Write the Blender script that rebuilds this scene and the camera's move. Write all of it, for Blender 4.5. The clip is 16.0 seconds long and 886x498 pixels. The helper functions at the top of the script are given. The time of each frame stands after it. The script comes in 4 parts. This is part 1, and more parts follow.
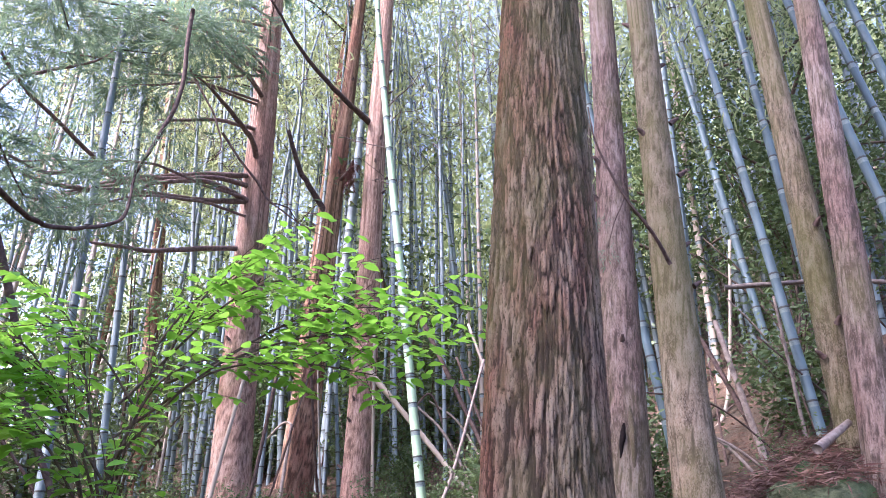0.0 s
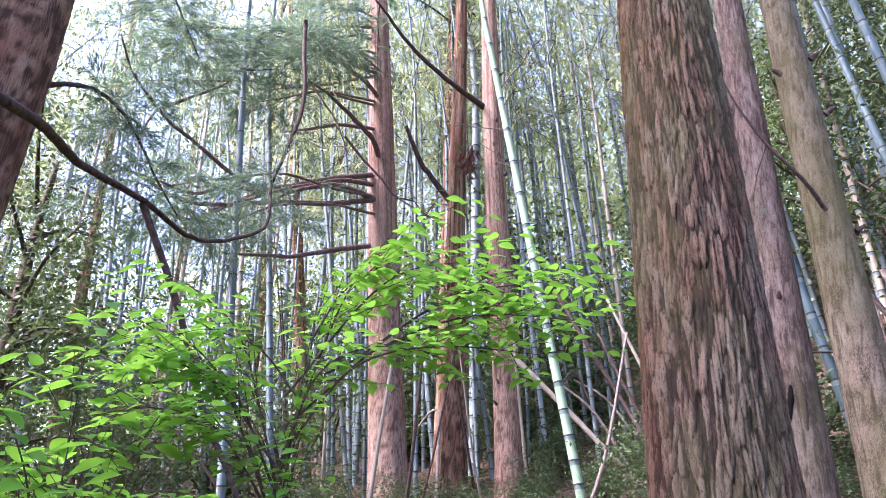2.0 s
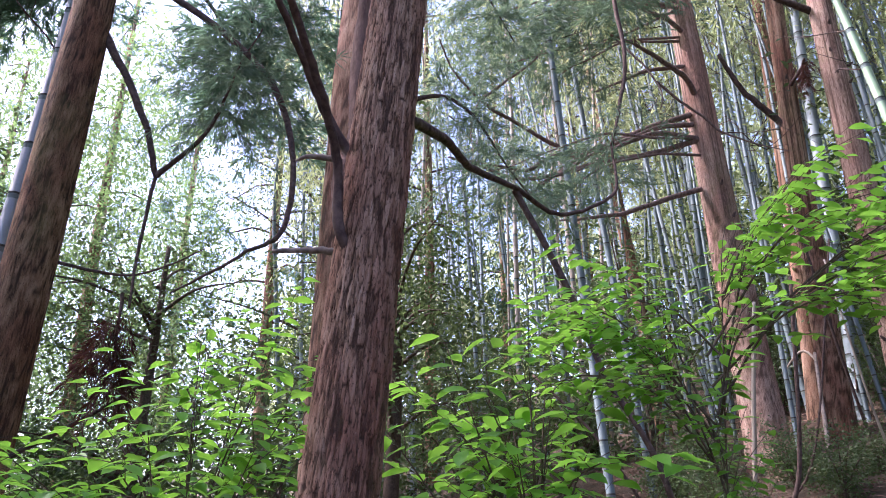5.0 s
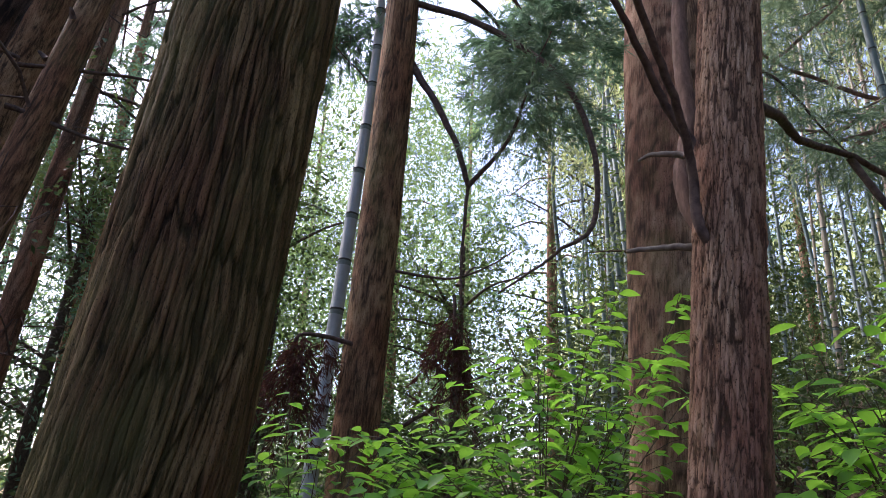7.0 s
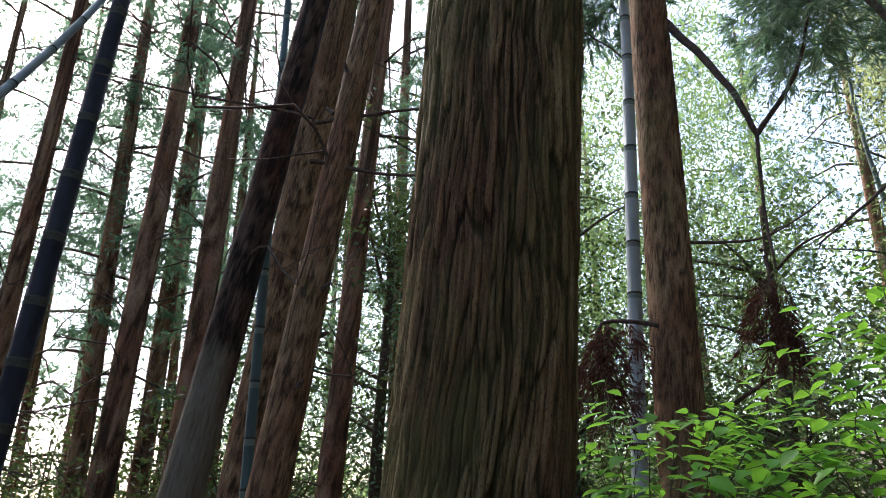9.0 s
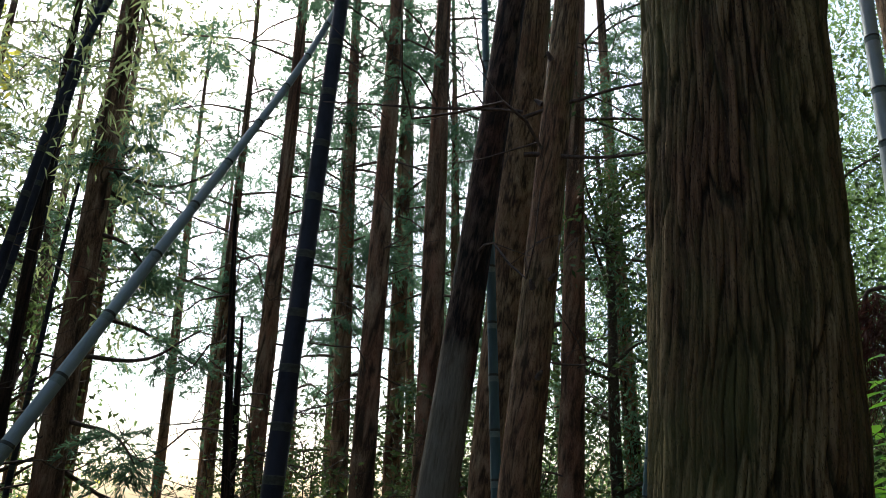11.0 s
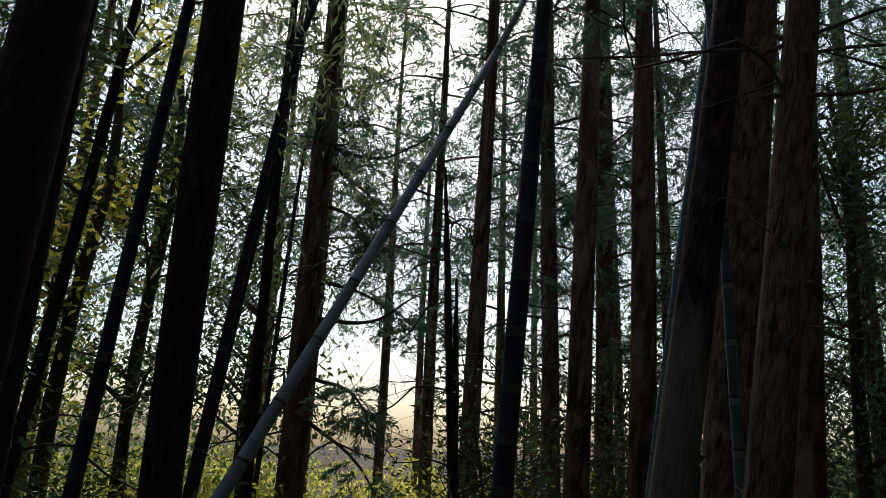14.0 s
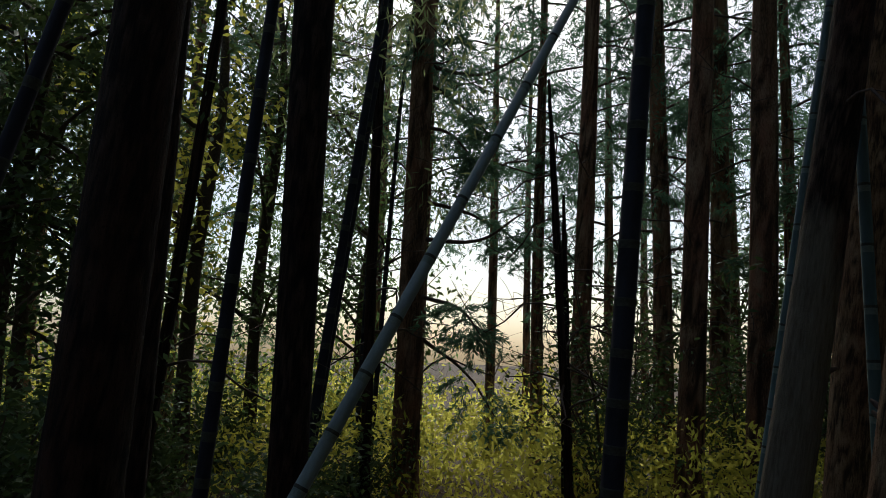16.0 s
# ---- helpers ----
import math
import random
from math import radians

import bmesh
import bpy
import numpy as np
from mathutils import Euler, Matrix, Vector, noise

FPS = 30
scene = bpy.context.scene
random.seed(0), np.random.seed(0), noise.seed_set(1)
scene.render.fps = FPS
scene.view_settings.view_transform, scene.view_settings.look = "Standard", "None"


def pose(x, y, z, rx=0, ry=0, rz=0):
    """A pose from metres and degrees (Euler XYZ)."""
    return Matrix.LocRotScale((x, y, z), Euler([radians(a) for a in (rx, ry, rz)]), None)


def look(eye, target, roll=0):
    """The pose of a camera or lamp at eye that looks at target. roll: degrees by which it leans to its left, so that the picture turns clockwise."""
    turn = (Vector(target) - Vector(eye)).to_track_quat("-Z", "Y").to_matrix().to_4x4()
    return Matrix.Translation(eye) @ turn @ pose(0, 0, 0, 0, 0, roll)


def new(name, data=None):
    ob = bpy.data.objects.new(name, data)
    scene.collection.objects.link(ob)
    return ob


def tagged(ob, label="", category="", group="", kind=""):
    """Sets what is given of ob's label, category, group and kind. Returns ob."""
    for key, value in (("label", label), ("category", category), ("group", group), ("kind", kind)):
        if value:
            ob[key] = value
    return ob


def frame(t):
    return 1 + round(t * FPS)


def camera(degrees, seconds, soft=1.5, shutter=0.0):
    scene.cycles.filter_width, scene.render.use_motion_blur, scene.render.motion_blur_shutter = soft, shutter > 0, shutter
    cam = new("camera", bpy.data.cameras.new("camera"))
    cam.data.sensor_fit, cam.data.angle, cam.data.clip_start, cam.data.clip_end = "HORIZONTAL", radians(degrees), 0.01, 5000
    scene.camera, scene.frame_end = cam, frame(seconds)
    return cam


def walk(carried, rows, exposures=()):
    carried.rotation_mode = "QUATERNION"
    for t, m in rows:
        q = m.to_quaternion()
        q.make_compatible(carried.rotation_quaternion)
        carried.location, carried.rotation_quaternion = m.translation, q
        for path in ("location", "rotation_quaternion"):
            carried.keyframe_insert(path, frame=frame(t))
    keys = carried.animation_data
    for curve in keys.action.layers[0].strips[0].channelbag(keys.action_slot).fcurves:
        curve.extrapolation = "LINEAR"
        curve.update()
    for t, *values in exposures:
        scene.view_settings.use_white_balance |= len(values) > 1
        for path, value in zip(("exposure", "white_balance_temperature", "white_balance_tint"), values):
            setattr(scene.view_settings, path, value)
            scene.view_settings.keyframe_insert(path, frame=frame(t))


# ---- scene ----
cam = camera(64.2, 16.0, soft=0.65)
PATH = [
    (0.0, (0.002, -0.017, 1.632), (0.119, 1.783, 2.495), -1.07),
    (0.5, (-0.014, 0.011, 1.626), (-0.005, 1.823, 2.472), -1.58),
    (1.0, (-0.025, 0.022, 1.623), (-0.097, 1.837, 2.461), -1.79),
    (1.5, (-0.028, 0.019, 1.619), (-0.178, 1.830, 2.455), -2.22),
    (2.0, (-0.036, 0.015, 1.609), (-0.276, 1.816, 2.444), -2.33),
    (2.5, (-0.043, 0.025, 1.596), (-0.385, 1.817, 2.416), -2.22),
    (3.0, (-0.073, 0.012, 1.592), (-0.588, 1.773, 2.388), -2.24),
    (3.5, (-0.216, -0.044, 1.606), (-0.895, 1.668, 2.385), -2.81),
    (4.0, (-0.336, -0.101, 1.628), (-1.166, 1.549, 2.394), -2.71),
    (4.2, (-0.349, -0.127, 1.621), (-1.234, 1.497, 2.383), -2.59),
    (6.3, (-0.431, -0.506, 1.657), (-1.768, 0.799, 2.369), 1.95),
    (6.5, (-0.452, -0.532, 1.651), (-1.862, 0.696, 2.360), 2.29),
    (7.0, (-0.508, -0.543, 1.642), (-2.076, 0.481, 2.343), 2.31),
    (7.5, (-0.568, -0.529, 1.628), (-2.250, 0.308, 2.313), 1.66),
    (8.0, (-0.598, -0.540, 1.623), (-2.377, 0.079, 2.296), 1.05),
    (8.5, (-0.597, -0.545, 1.620), (-2.427, -0.110, 2.298), 0.58),
    (9.0, (-0.609, -0.543, 1.612), (-2.466, -0.242, 2.291), -0.14),
    (9.5, (-0.621, -0.567, 1.606), (-2.498, -0.409, 2.279), -0.25),
    (10.0, (-0.619, -0.581, 1.602), (-2.503, -0.575, 2.271), -0.22),
    (10.2, (-0.621, -0.580, 1.593), (-2.505, -0.647, 2.261), -0.22),
    (12.3, (-0.615, -0.782, 1.646), (-2.448, -1.295, 2.261), 1.39),
    (12.5, (-0.627, -0.795, 1.645), (-2.452, -1.344, 2.251), 1.74),
    (13.0, (-0.630, -0.816, 1.644), (-2.432, -1.462, 2.223), 2.11),
    (13.5, (-0.625, -0.834, 1.644), (-2.402, -1.567, 2.197), 2.45),
    (14.0, (-0.626, -0.847, 1.646), (-2.373, -1.660, 2.182), 2.57),
    (14.5, (-0.622, -0.859, 1.644), (-2.330, -1.762, 2.162), 2.61),
    (15.0, (-0.625, -0.870, 1.644), (-2.295, -1.857, 2.130), 2.80),
    (15.5, (-0.632, -0.884, 1.637), (-2.279, -1.937, 2.060), 2.69),
    (16.0, (-0.642, -0.894, 1.624), (-2.296, -1.977, 1.929), 2.18),
]
EXPOSURES = [(0.0, 3.02, 5600, 41), (4.2, 2.75, 5650, 40), (6.5, 1.9, 6050, 31), (10.2, 2.05, 6200, 11), (12.0, 0.1, 6150, 6), (16.0, -0.2, 6200, 7)]
SUN = 3.4
walk(cam, [(t, look(eye, target, roll)) for t, eye, target, roll in PATH], EXPOSURES)

# ---- world and sun: bright hazy overcast, brightest toward the south-west ----
world = bpy.data.worlds.new("overcast_sky")
scene.world = world
world.use_nodes = True
wn = world.node_tree.nodes
sky = wn.new("ShaderNodeTexSky")
sky.sky_type = "NISHITA"
sky.sun_disc = False
sky.sun_elevation, sky.sun_rotation = radians(48), radians(-118)
sky.dust_density, sky.air_density, sky.ozone_density = 3.0, 1.0, 1.0
world.node_tree.links.new(sky.outputs[0], wn["Background"].inputs[0])
wn["Background"].inputs[1].default_value = 0.15
sun = new("sun", bpy.data.lights.new("sun", "SUN"))
sun.data.energy, sun.data.angle, sun.data.color = SUN, radians(14), (1.0, 0.95, 0.86)
sun.matrix_world = look((-17.7, -9.4, 22.2), (0, 0, 0))


# ---- materials ----
def material(name):
    m = bpy.data.materials.new(name)
    m.use_nodes = True
    nt = m.node_tree
    return m, nt, nt.nodes["Principled BSDF"]


def noise_node(nt, scale, stretch=(1, 1, 1), detail=5.0, rough=0.6, per_object=True):
    tc = nt.nodes.new("ShaderNodeTexCoord")
    mp = nt.nodes.new("ShaderNodeMapping")
    mp.inputs["Scale"].default_value = stretch
    nt.links.new(tc.outputs["Object"], mp.inputs[0])
    n = nt.nodes.new("ShaderNodeTexNoise")
    n.noise_dimensions = "4D"
    n.inputs["Scale"].default_value, n.inputs["Detail"].default_value, n.inputs["Roughness"].default_value = scale, detail, rough
    nt.links.new(mp.outputs[0], n.inputs["Vector"])
    if per_object:
        info = nt.nodes.new("ShaderNodeObjectInfo")
        k = nt.nodes.new("ShaderNodeMath")
        k.operation, k.inputs[1].default_value = "MULTIPLY", 40.0
        nt.links.new(info.outputs["Random"], k.inputs[0])
        nt.links.new(k.outputs[0], n.inputs["W"])
    return n


def ramp(nt, source, *stops):
    r = nt.nodes.new("ShaderNodeValToRGB")
    while len(r.color_ramp.elements) < len(stops):
        r.color_ramp.elements.new(0.5)
    for e, (at, c) in zip(r.color_ramp.elements, stops):
        e.position, e.color = at, (*c, 1) if isinstance(c, tuple) else (c, c, c, 1)
    nt.links.new(source, r.inputs[0])
    return r.outputs[0]


def mixed(nt, factor, a, b):
    m = nt.nodes.new("ShaderNodeMix")
    m.data_type = "RGBA"
    for value, slot in ((factor, m.inputs[0]), (a, m.inputs[6]), (b, m.inputs[7])):
        if isinstance(value, tuple):
            slot.default_value = (*value, 1)
        elif isinstance(value, float):
            slot.default_value = value
        else:
            nt.links.new(value, slot)
    return m.outputs[2]


def bumped(nt, bsdf, source, strength, distance):
    b = nt.nodes.new("ShaderNodeBump")
    b.inputs["Strength"].default_value, b.inputs["Distance"].default_value = strength, distance
    nt.links.new(source, b.inputs["Height"])
    nt.links.new(b.outputs[0], bsdf.inputs["Normal"])


def bark_material(name, dark, mid, light, red, moss=0.0, fine=45.0, pale=0.62, stretch=0.12, contrast=1.0, relief=0.014, bare_foot=0.0):
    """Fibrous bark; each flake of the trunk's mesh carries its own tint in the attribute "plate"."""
    m, nt, p = material(name)
    fibre = noise_node(nt, fine, (1, 1, stretch), 7, 0.7)
    speck = noise_node(nt, fine * 2.2, (1, 1, 0.4), 5, 0.7)
    patch = noise_node(nt, 3.2, (1, 1, 0.35), 4, 0.65)
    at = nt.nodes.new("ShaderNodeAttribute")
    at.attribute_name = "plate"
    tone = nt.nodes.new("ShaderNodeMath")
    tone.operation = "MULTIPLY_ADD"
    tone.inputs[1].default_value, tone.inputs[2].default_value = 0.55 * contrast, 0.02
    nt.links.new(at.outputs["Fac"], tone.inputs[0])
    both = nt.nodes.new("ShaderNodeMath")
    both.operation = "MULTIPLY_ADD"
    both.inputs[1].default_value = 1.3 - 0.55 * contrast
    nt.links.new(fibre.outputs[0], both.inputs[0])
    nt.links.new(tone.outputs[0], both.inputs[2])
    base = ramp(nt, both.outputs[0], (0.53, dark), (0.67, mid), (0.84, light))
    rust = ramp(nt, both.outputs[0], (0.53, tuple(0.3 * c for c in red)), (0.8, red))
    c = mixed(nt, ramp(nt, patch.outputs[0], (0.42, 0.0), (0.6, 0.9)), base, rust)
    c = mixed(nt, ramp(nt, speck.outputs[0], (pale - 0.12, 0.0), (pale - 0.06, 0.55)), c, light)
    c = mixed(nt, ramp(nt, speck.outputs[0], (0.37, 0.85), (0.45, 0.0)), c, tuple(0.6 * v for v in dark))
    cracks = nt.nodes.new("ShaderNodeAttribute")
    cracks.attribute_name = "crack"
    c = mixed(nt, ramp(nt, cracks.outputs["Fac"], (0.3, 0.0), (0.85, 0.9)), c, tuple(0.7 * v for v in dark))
    if moss:
        green = noise_node(nt, 1.6, (1, 1, 0.5), 8, 0.75)
        c = mixed(nt, ramp(nt, green.outputs[0], (0.56 - 0.2 * moss, 0.0), (0.78 - 0.2 * moss, 0.7)), c, (0.12, 0.12, 0.035))
    if bare_foot:
        tc = nt.nodes.new("ShaderNodeTexCoord")
        xyz = nt.nodes.new("ShaderNodeSeparateXYZ")
        nt.links.new(tc.outputs["Object"], xyz.inputs[0])
        edge = nt.nodes.new("ShaderNodeMath")
        edge.operation, edge.inputs[1].default_value = "MULTIPLY_ADD", 1.6
        nt.links.new(patch.outputs[0], edge.inputs[0])
        nt.links.new(xyz.outputs[2], edge.inputs[2])
        limit = nt.nodes.new("ShaderNodeMapRange")
        limit.inputs["From Min"].default_value, limit.inputs["From Max"].default_value = bare_foot + 0.8, bare_foot + 0.5
        nt.links.new(edge.outputs[0], limit.inputs["Value"])
        c = mixed(nt, limit.outputs[0], c, mixed(nt, ramp(nt, fibre.outputs[0], (0.35, 0.0), (0.65, 1.0)), (0.10, 0.08, 0.054), (0.20, 0.172, 0.128)))
    nt.links.new(c, p.inputs["Base Color"])
    p.inputs["Roughness"].default_value = 0.92
    p.inputs["Specular IOR Level"].default_value = 0.2
    add = nt.nodes.new("ShaderNodeMath")
    nt.links.new(fibre.outputs[0], add.inputs[0])
    nt.links.new(speck.outputs[0], add.inputs[1])
    bumped(nt, p, add.outputs[0], 1.0, relief)
    return m


def leaf_material(name, a, b, through_colour, share=0.45, rough=0.45, gloss=0.12):
    m, nt, p = material(name)
    geo = nt.nodes.new("ShaderNodeNewGeometry")
    c = ramp(nt, geo.outputs["Random Per Island"], (0.0, a), (0.7, b), (1.0, tuple(1.35 * v for v in b)))
    patch = noise_node(nt, 0.9, detail=2)
    c = mixed(nt, ramp(nt, patch.outputs[0], (0.35, 0.0), (0.7, 0.6)), c, a)
    nt.links.new(c, p.inputs["Base Color"])
    p.inputs["Roughness"].default_value = rough
    p.inputs["Specular IOR Level"].default_value = gloss
    tr = nt.nodes.new("ShaderNodeBsdfTranslucent")
    tr.inputs[0].default_value = (*through_colour, 1)
    mix = nt.nodes.new("ShaderNodeMixShader")
    mix.inputs[0].default_value = share
    nt.links.new(p.outputs[0], mix.inputs[1])
    nt.links.new(tr.outputs[0], mix.inputs[2])
    nt.links.new(mix.outputs[0], nt.nodes["Material Output"].inputs[0])
    return m


def culm_material(name, a, b, stain, rough=0.35, gloss=0.5):
    m, nt, p = material(name)
    p.inputs["Specular IOR Level"].default_value = gloss
    info = nt.nodes.new("ShaderNodeObjectInfo")
    c = ramp(nt, info.outputs["Random"], (0.0, a), (1.0, b))
    blotch = noise_node(nt, 9, (1, 1, 0.35), 5, 0.7)
    c = mixed(nt, ramp(nt, blotch.outputs[0], (0.45, 0.0), (0.7, 0.7)), c, stain)
    nt.links.new(c, p.inputs["Base Color"])
    nt.links.new(ramp(nt, blotch.outputs[0], (0.3, rough), (0.7, rough + 0.3)), p.inputs["Roughness"])
    bumped(nt, p, noise_node(nt, 90, (1, 1, 0.05), 3).outputs[0], 0.15, 0.003)
    return m


def plain_material(name, a, b, scale, rough=0.9, bump=0.5, stretch=(1, 1, 1), depth=0.02, extra=None):
    m, nt, p = material(name)
    n = noise_node(nt, scale, stretch, 7, 0.65)
    c = ramp(nt, n.outputs[0], (0.3, a), (0.7, b))
    if extra:
        big = noise_node(nt, scale * 0.12, stretch, 4, 0.6)
        c = mixed(nt, ramp(nt, big.outputs[0], (0.45, 0.0), (0.6, 0.9)), c, extra)
    nt.links.new(c, p.inputs["Base Color"])
    p.inputs["Roughness"].default_value = rough
    p.inputs["Specular IOR Level"].default_value = 0.2
    bumped(nt, p, n.outputs[0], bump, depth)
    return m


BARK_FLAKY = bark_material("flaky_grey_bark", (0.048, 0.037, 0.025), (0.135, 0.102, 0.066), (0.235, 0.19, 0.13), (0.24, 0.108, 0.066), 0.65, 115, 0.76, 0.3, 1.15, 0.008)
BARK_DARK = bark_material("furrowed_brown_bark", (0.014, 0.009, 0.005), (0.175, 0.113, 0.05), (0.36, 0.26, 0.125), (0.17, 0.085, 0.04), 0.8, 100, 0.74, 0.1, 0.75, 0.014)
# near-black: the shade on backlit trunks is put into the bark colour
BARK_SHADED = bark_material("shade_dark_bark", (0.006, 0.004, 0.003), (0.024, 0.015, 0.010), (0.06, 0.038, 0.026), (0.05, 0.022, 0.013), 0.0, 70, 0.72, 0.1)
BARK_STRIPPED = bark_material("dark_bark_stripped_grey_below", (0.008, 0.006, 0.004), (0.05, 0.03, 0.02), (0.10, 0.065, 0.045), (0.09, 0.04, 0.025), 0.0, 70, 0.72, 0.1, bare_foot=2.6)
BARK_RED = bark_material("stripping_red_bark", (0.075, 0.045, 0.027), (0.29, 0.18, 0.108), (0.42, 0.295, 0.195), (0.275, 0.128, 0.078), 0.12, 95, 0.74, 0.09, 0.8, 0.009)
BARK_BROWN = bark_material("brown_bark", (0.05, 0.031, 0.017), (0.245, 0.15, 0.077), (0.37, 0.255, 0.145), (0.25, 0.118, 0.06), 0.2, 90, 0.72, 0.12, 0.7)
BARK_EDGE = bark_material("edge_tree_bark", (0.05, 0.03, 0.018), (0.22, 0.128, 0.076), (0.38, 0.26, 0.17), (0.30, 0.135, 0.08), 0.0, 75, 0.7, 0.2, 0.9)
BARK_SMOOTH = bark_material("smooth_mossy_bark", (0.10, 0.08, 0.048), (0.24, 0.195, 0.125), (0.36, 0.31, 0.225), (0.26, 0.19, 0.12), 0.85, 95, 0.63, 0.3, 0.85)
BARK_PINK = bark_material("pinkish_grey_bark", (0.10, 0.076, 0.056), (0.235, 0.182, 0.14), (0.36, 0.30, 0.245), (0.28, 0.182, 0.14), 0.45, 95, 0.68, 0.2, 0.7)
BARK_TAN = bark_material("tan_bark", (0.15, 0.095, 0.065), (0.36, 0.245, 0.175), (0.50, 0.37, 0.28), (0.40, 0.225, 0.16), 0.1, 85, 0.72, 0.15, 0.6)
WOOD_DEAD = plain_material("dead_branch_wood", (0.03, 0.02, 0.016), (0.13, 0.09, 0.07), 30, depth=0.006)
WOOD_PALE = plain_material("bleached_wood", (0.09, 0.068, 0.053), (0.26, 0.22, 0.175), 26, depth=0.006)
WOOD_LIMB = plain_material("bare_limb_bark", (0.075, 0.05, 0.042), (0.24, 0.17, 0.14), 30, depth=0.006)
WOOD_STEM = plain_material("side_stem_bark", (0.06, 0.034, 0.024), (0.21, 0.135, 0.095), 42, stretch=(1, 1, 0.2), depth=0.014)
TWIG = plain_material("twig_bark", (0.035, 0.026, 0.02), (0.12, 0.09, 0.06), 40, depth=0.003)
CULM_BLUE = culm_material("waxy_blue_culm", (0.10, 0.15, 0.148), (0.19, 0.24, 0.238), (0.065, 0.085, 0.075), 0.48)
CULM_GREEN = culm_material("fresh_green_culm", (0.22, 0.33, 0.19), (0.26, 0.36, 0.22), (0.15, 0.25, 0.13), 0.35)
# backlit shade is put into this culm's near-black colour
CULM_SHADOWED = culm_material("backlit_dark_culm", (0.016, 0.016, 0.022), (0.024, 0.024, 0.032), (0.006, 0.006, 0.008), 0.6, 0.2)
CULM_PALE = culm_material("pale_grey_culm", (0.27, 0.31, 0.31), (0.31, 0.35, 0.35), (0.17, 0.2, 0.19), 0.35)
# darker copy of the blue culm, with shade put into its colour
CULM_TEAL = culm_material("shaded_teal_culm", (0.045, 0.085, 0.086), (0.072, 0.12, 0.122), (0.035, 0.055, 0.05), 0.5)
CULM_DEAD = culm_material("dead_straw_culm", (0.24, 0.205, 0.145), (0.31, 0.265, 0.19), (0.14, 0.11, 0.075), 0.5)
NODE_DARK = plain_material("culm_node", (0.03, 0.034, 0.03), (0.075, 0.078, 0.062), 60, depth=0.002)
NODE_PALE = plain_material("culm_bloom", (0.10, 0.14, 0.125), (0.2, 0.24, 0.22), 60, depth=0.002)
LEAF_YOUNG = leaf_material("young_broad_leaf", (0.07, 0.23, 0.02), (0.125, 0.33, 0.03), (0.26, 0.56, 0.05), 0.5, 0.36, 0.35)
LEAF_BUSH = leaf_material("evergreen_leaf", (0.032, 0.058, 0.024), (0.085, 0.125, 0.05), (0.16, 0.23, 0.07), 0.22, 0.4)
LEAF_BAMBOO = leaf_material("bamboo_leaf", (0.09, 0.125, 0.055), (0.18, 0.22, 0.105), (0.45, 0.52, 0.22), 0.5, 0.5)
# sunlight at the wood's edge is put into this bright leaf colour
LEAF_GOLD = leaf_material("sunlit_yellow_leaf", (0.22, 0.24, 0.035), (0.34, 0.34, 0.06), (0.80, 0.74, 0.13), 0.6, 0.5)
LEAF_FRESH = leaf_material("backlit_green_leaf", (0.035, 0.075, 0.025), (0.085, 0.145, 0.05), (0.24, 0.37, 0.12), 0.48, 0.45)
LEAF_CEDAR = leaf_material("cedar_needles", (0.028, 0.058, 0.038), (0.075, 0.135, 0.085), (0.19, 0.33, 0.19), 0.38, 0.55)
LEAF_DEAD = leaf_material("dead_cedar_needles", (0.05, 0.022, 0.018), (0.10, 0.045, 0.035), (0.12, 0.05, 0.03), 0.2, 0.8)
LEAF_NEEDLE = leaf_material("near_cedar_needles", (0.045, 0.085, 0.055), (0.11, 0.165, 0.105), (0.2, 0.3, 0.16), 0.32, 0.5)
LITTER = leaf_material("fallen_leaves", (0.12, 0.06, 0.045), (0.26, 0.17, 0.12), (0.1, 0.06, 0.04), 0.1, 0.85)
SOIL = plain_material("forest_floor", (0.035, 0.024, 0.015), (0.13, 0.088, 0.055), 14, depth=0.06, bump=1.0, extra=(0.05, 0.04, 0.024))
MOSS_ROCK = plain_material("mossy_stone", (0.025, 0.04, 0.016), (0.14, 0.165, 0.085), 24, depth=0.05, bump=1.0, extra=(0.045, 0.09, 0.02))


# ---- mesh helpers ----
def ground(x, y):
    """Height of the forest floor: level by the eye, rising to the north and east, falling gently to the west."""
    def soft(v):
        return np.logaddexp(0, v * 1.5) / 1.5
    return 0.36 * soft(0.3 * x + 0.95 * y - 1.8) + 0.4 * soft(x - 1.6) / (1 + np.exp(-(y - 2) * 2)) - 0.05 * soft(-x - 5)


def mesh(name, verts, faces, *mats, smooth=True, slots=None):
    """A mesh from arrays of corners and of three- or four-sided faces."""
    verts, faces = np.asarray(verts, np.float32), np.asarray(faces, np.int32)
    me = bpy.data.meshes.new(name)
    n, k = faces.shape
    me.vertices.add(len(verts)), me.loops.add(n * k), me.polygons.add(n)
    me.vertices.foreach_set("co", verts.ravel())
    me.loops.foreach_set("vertex_index", faces.ravel())
    me.polygons.foreach_set("loop_start", np.arange(n, dtype=np.int32) * k)
    me.polygons.foreach_set("use_smooth", np.full(n, smooth))
    for m in mats:
        me.materials.append(m)
    if slots is not None:
        me.polygons.foreach_set("material_index", np.asarray(slots, np.int32))
    me.update(calc_edges=True)
    me.validate()
    return me


def join(pieces):
    """Pieces of (corners, faces) as one."""
    vs, fs, at = [], [], 0
    for v, f in pieces:
        vs.append(v), fs.append(f + at)
        at += len(v)
    return np.concatenate(vs), np.concatenate(fs)


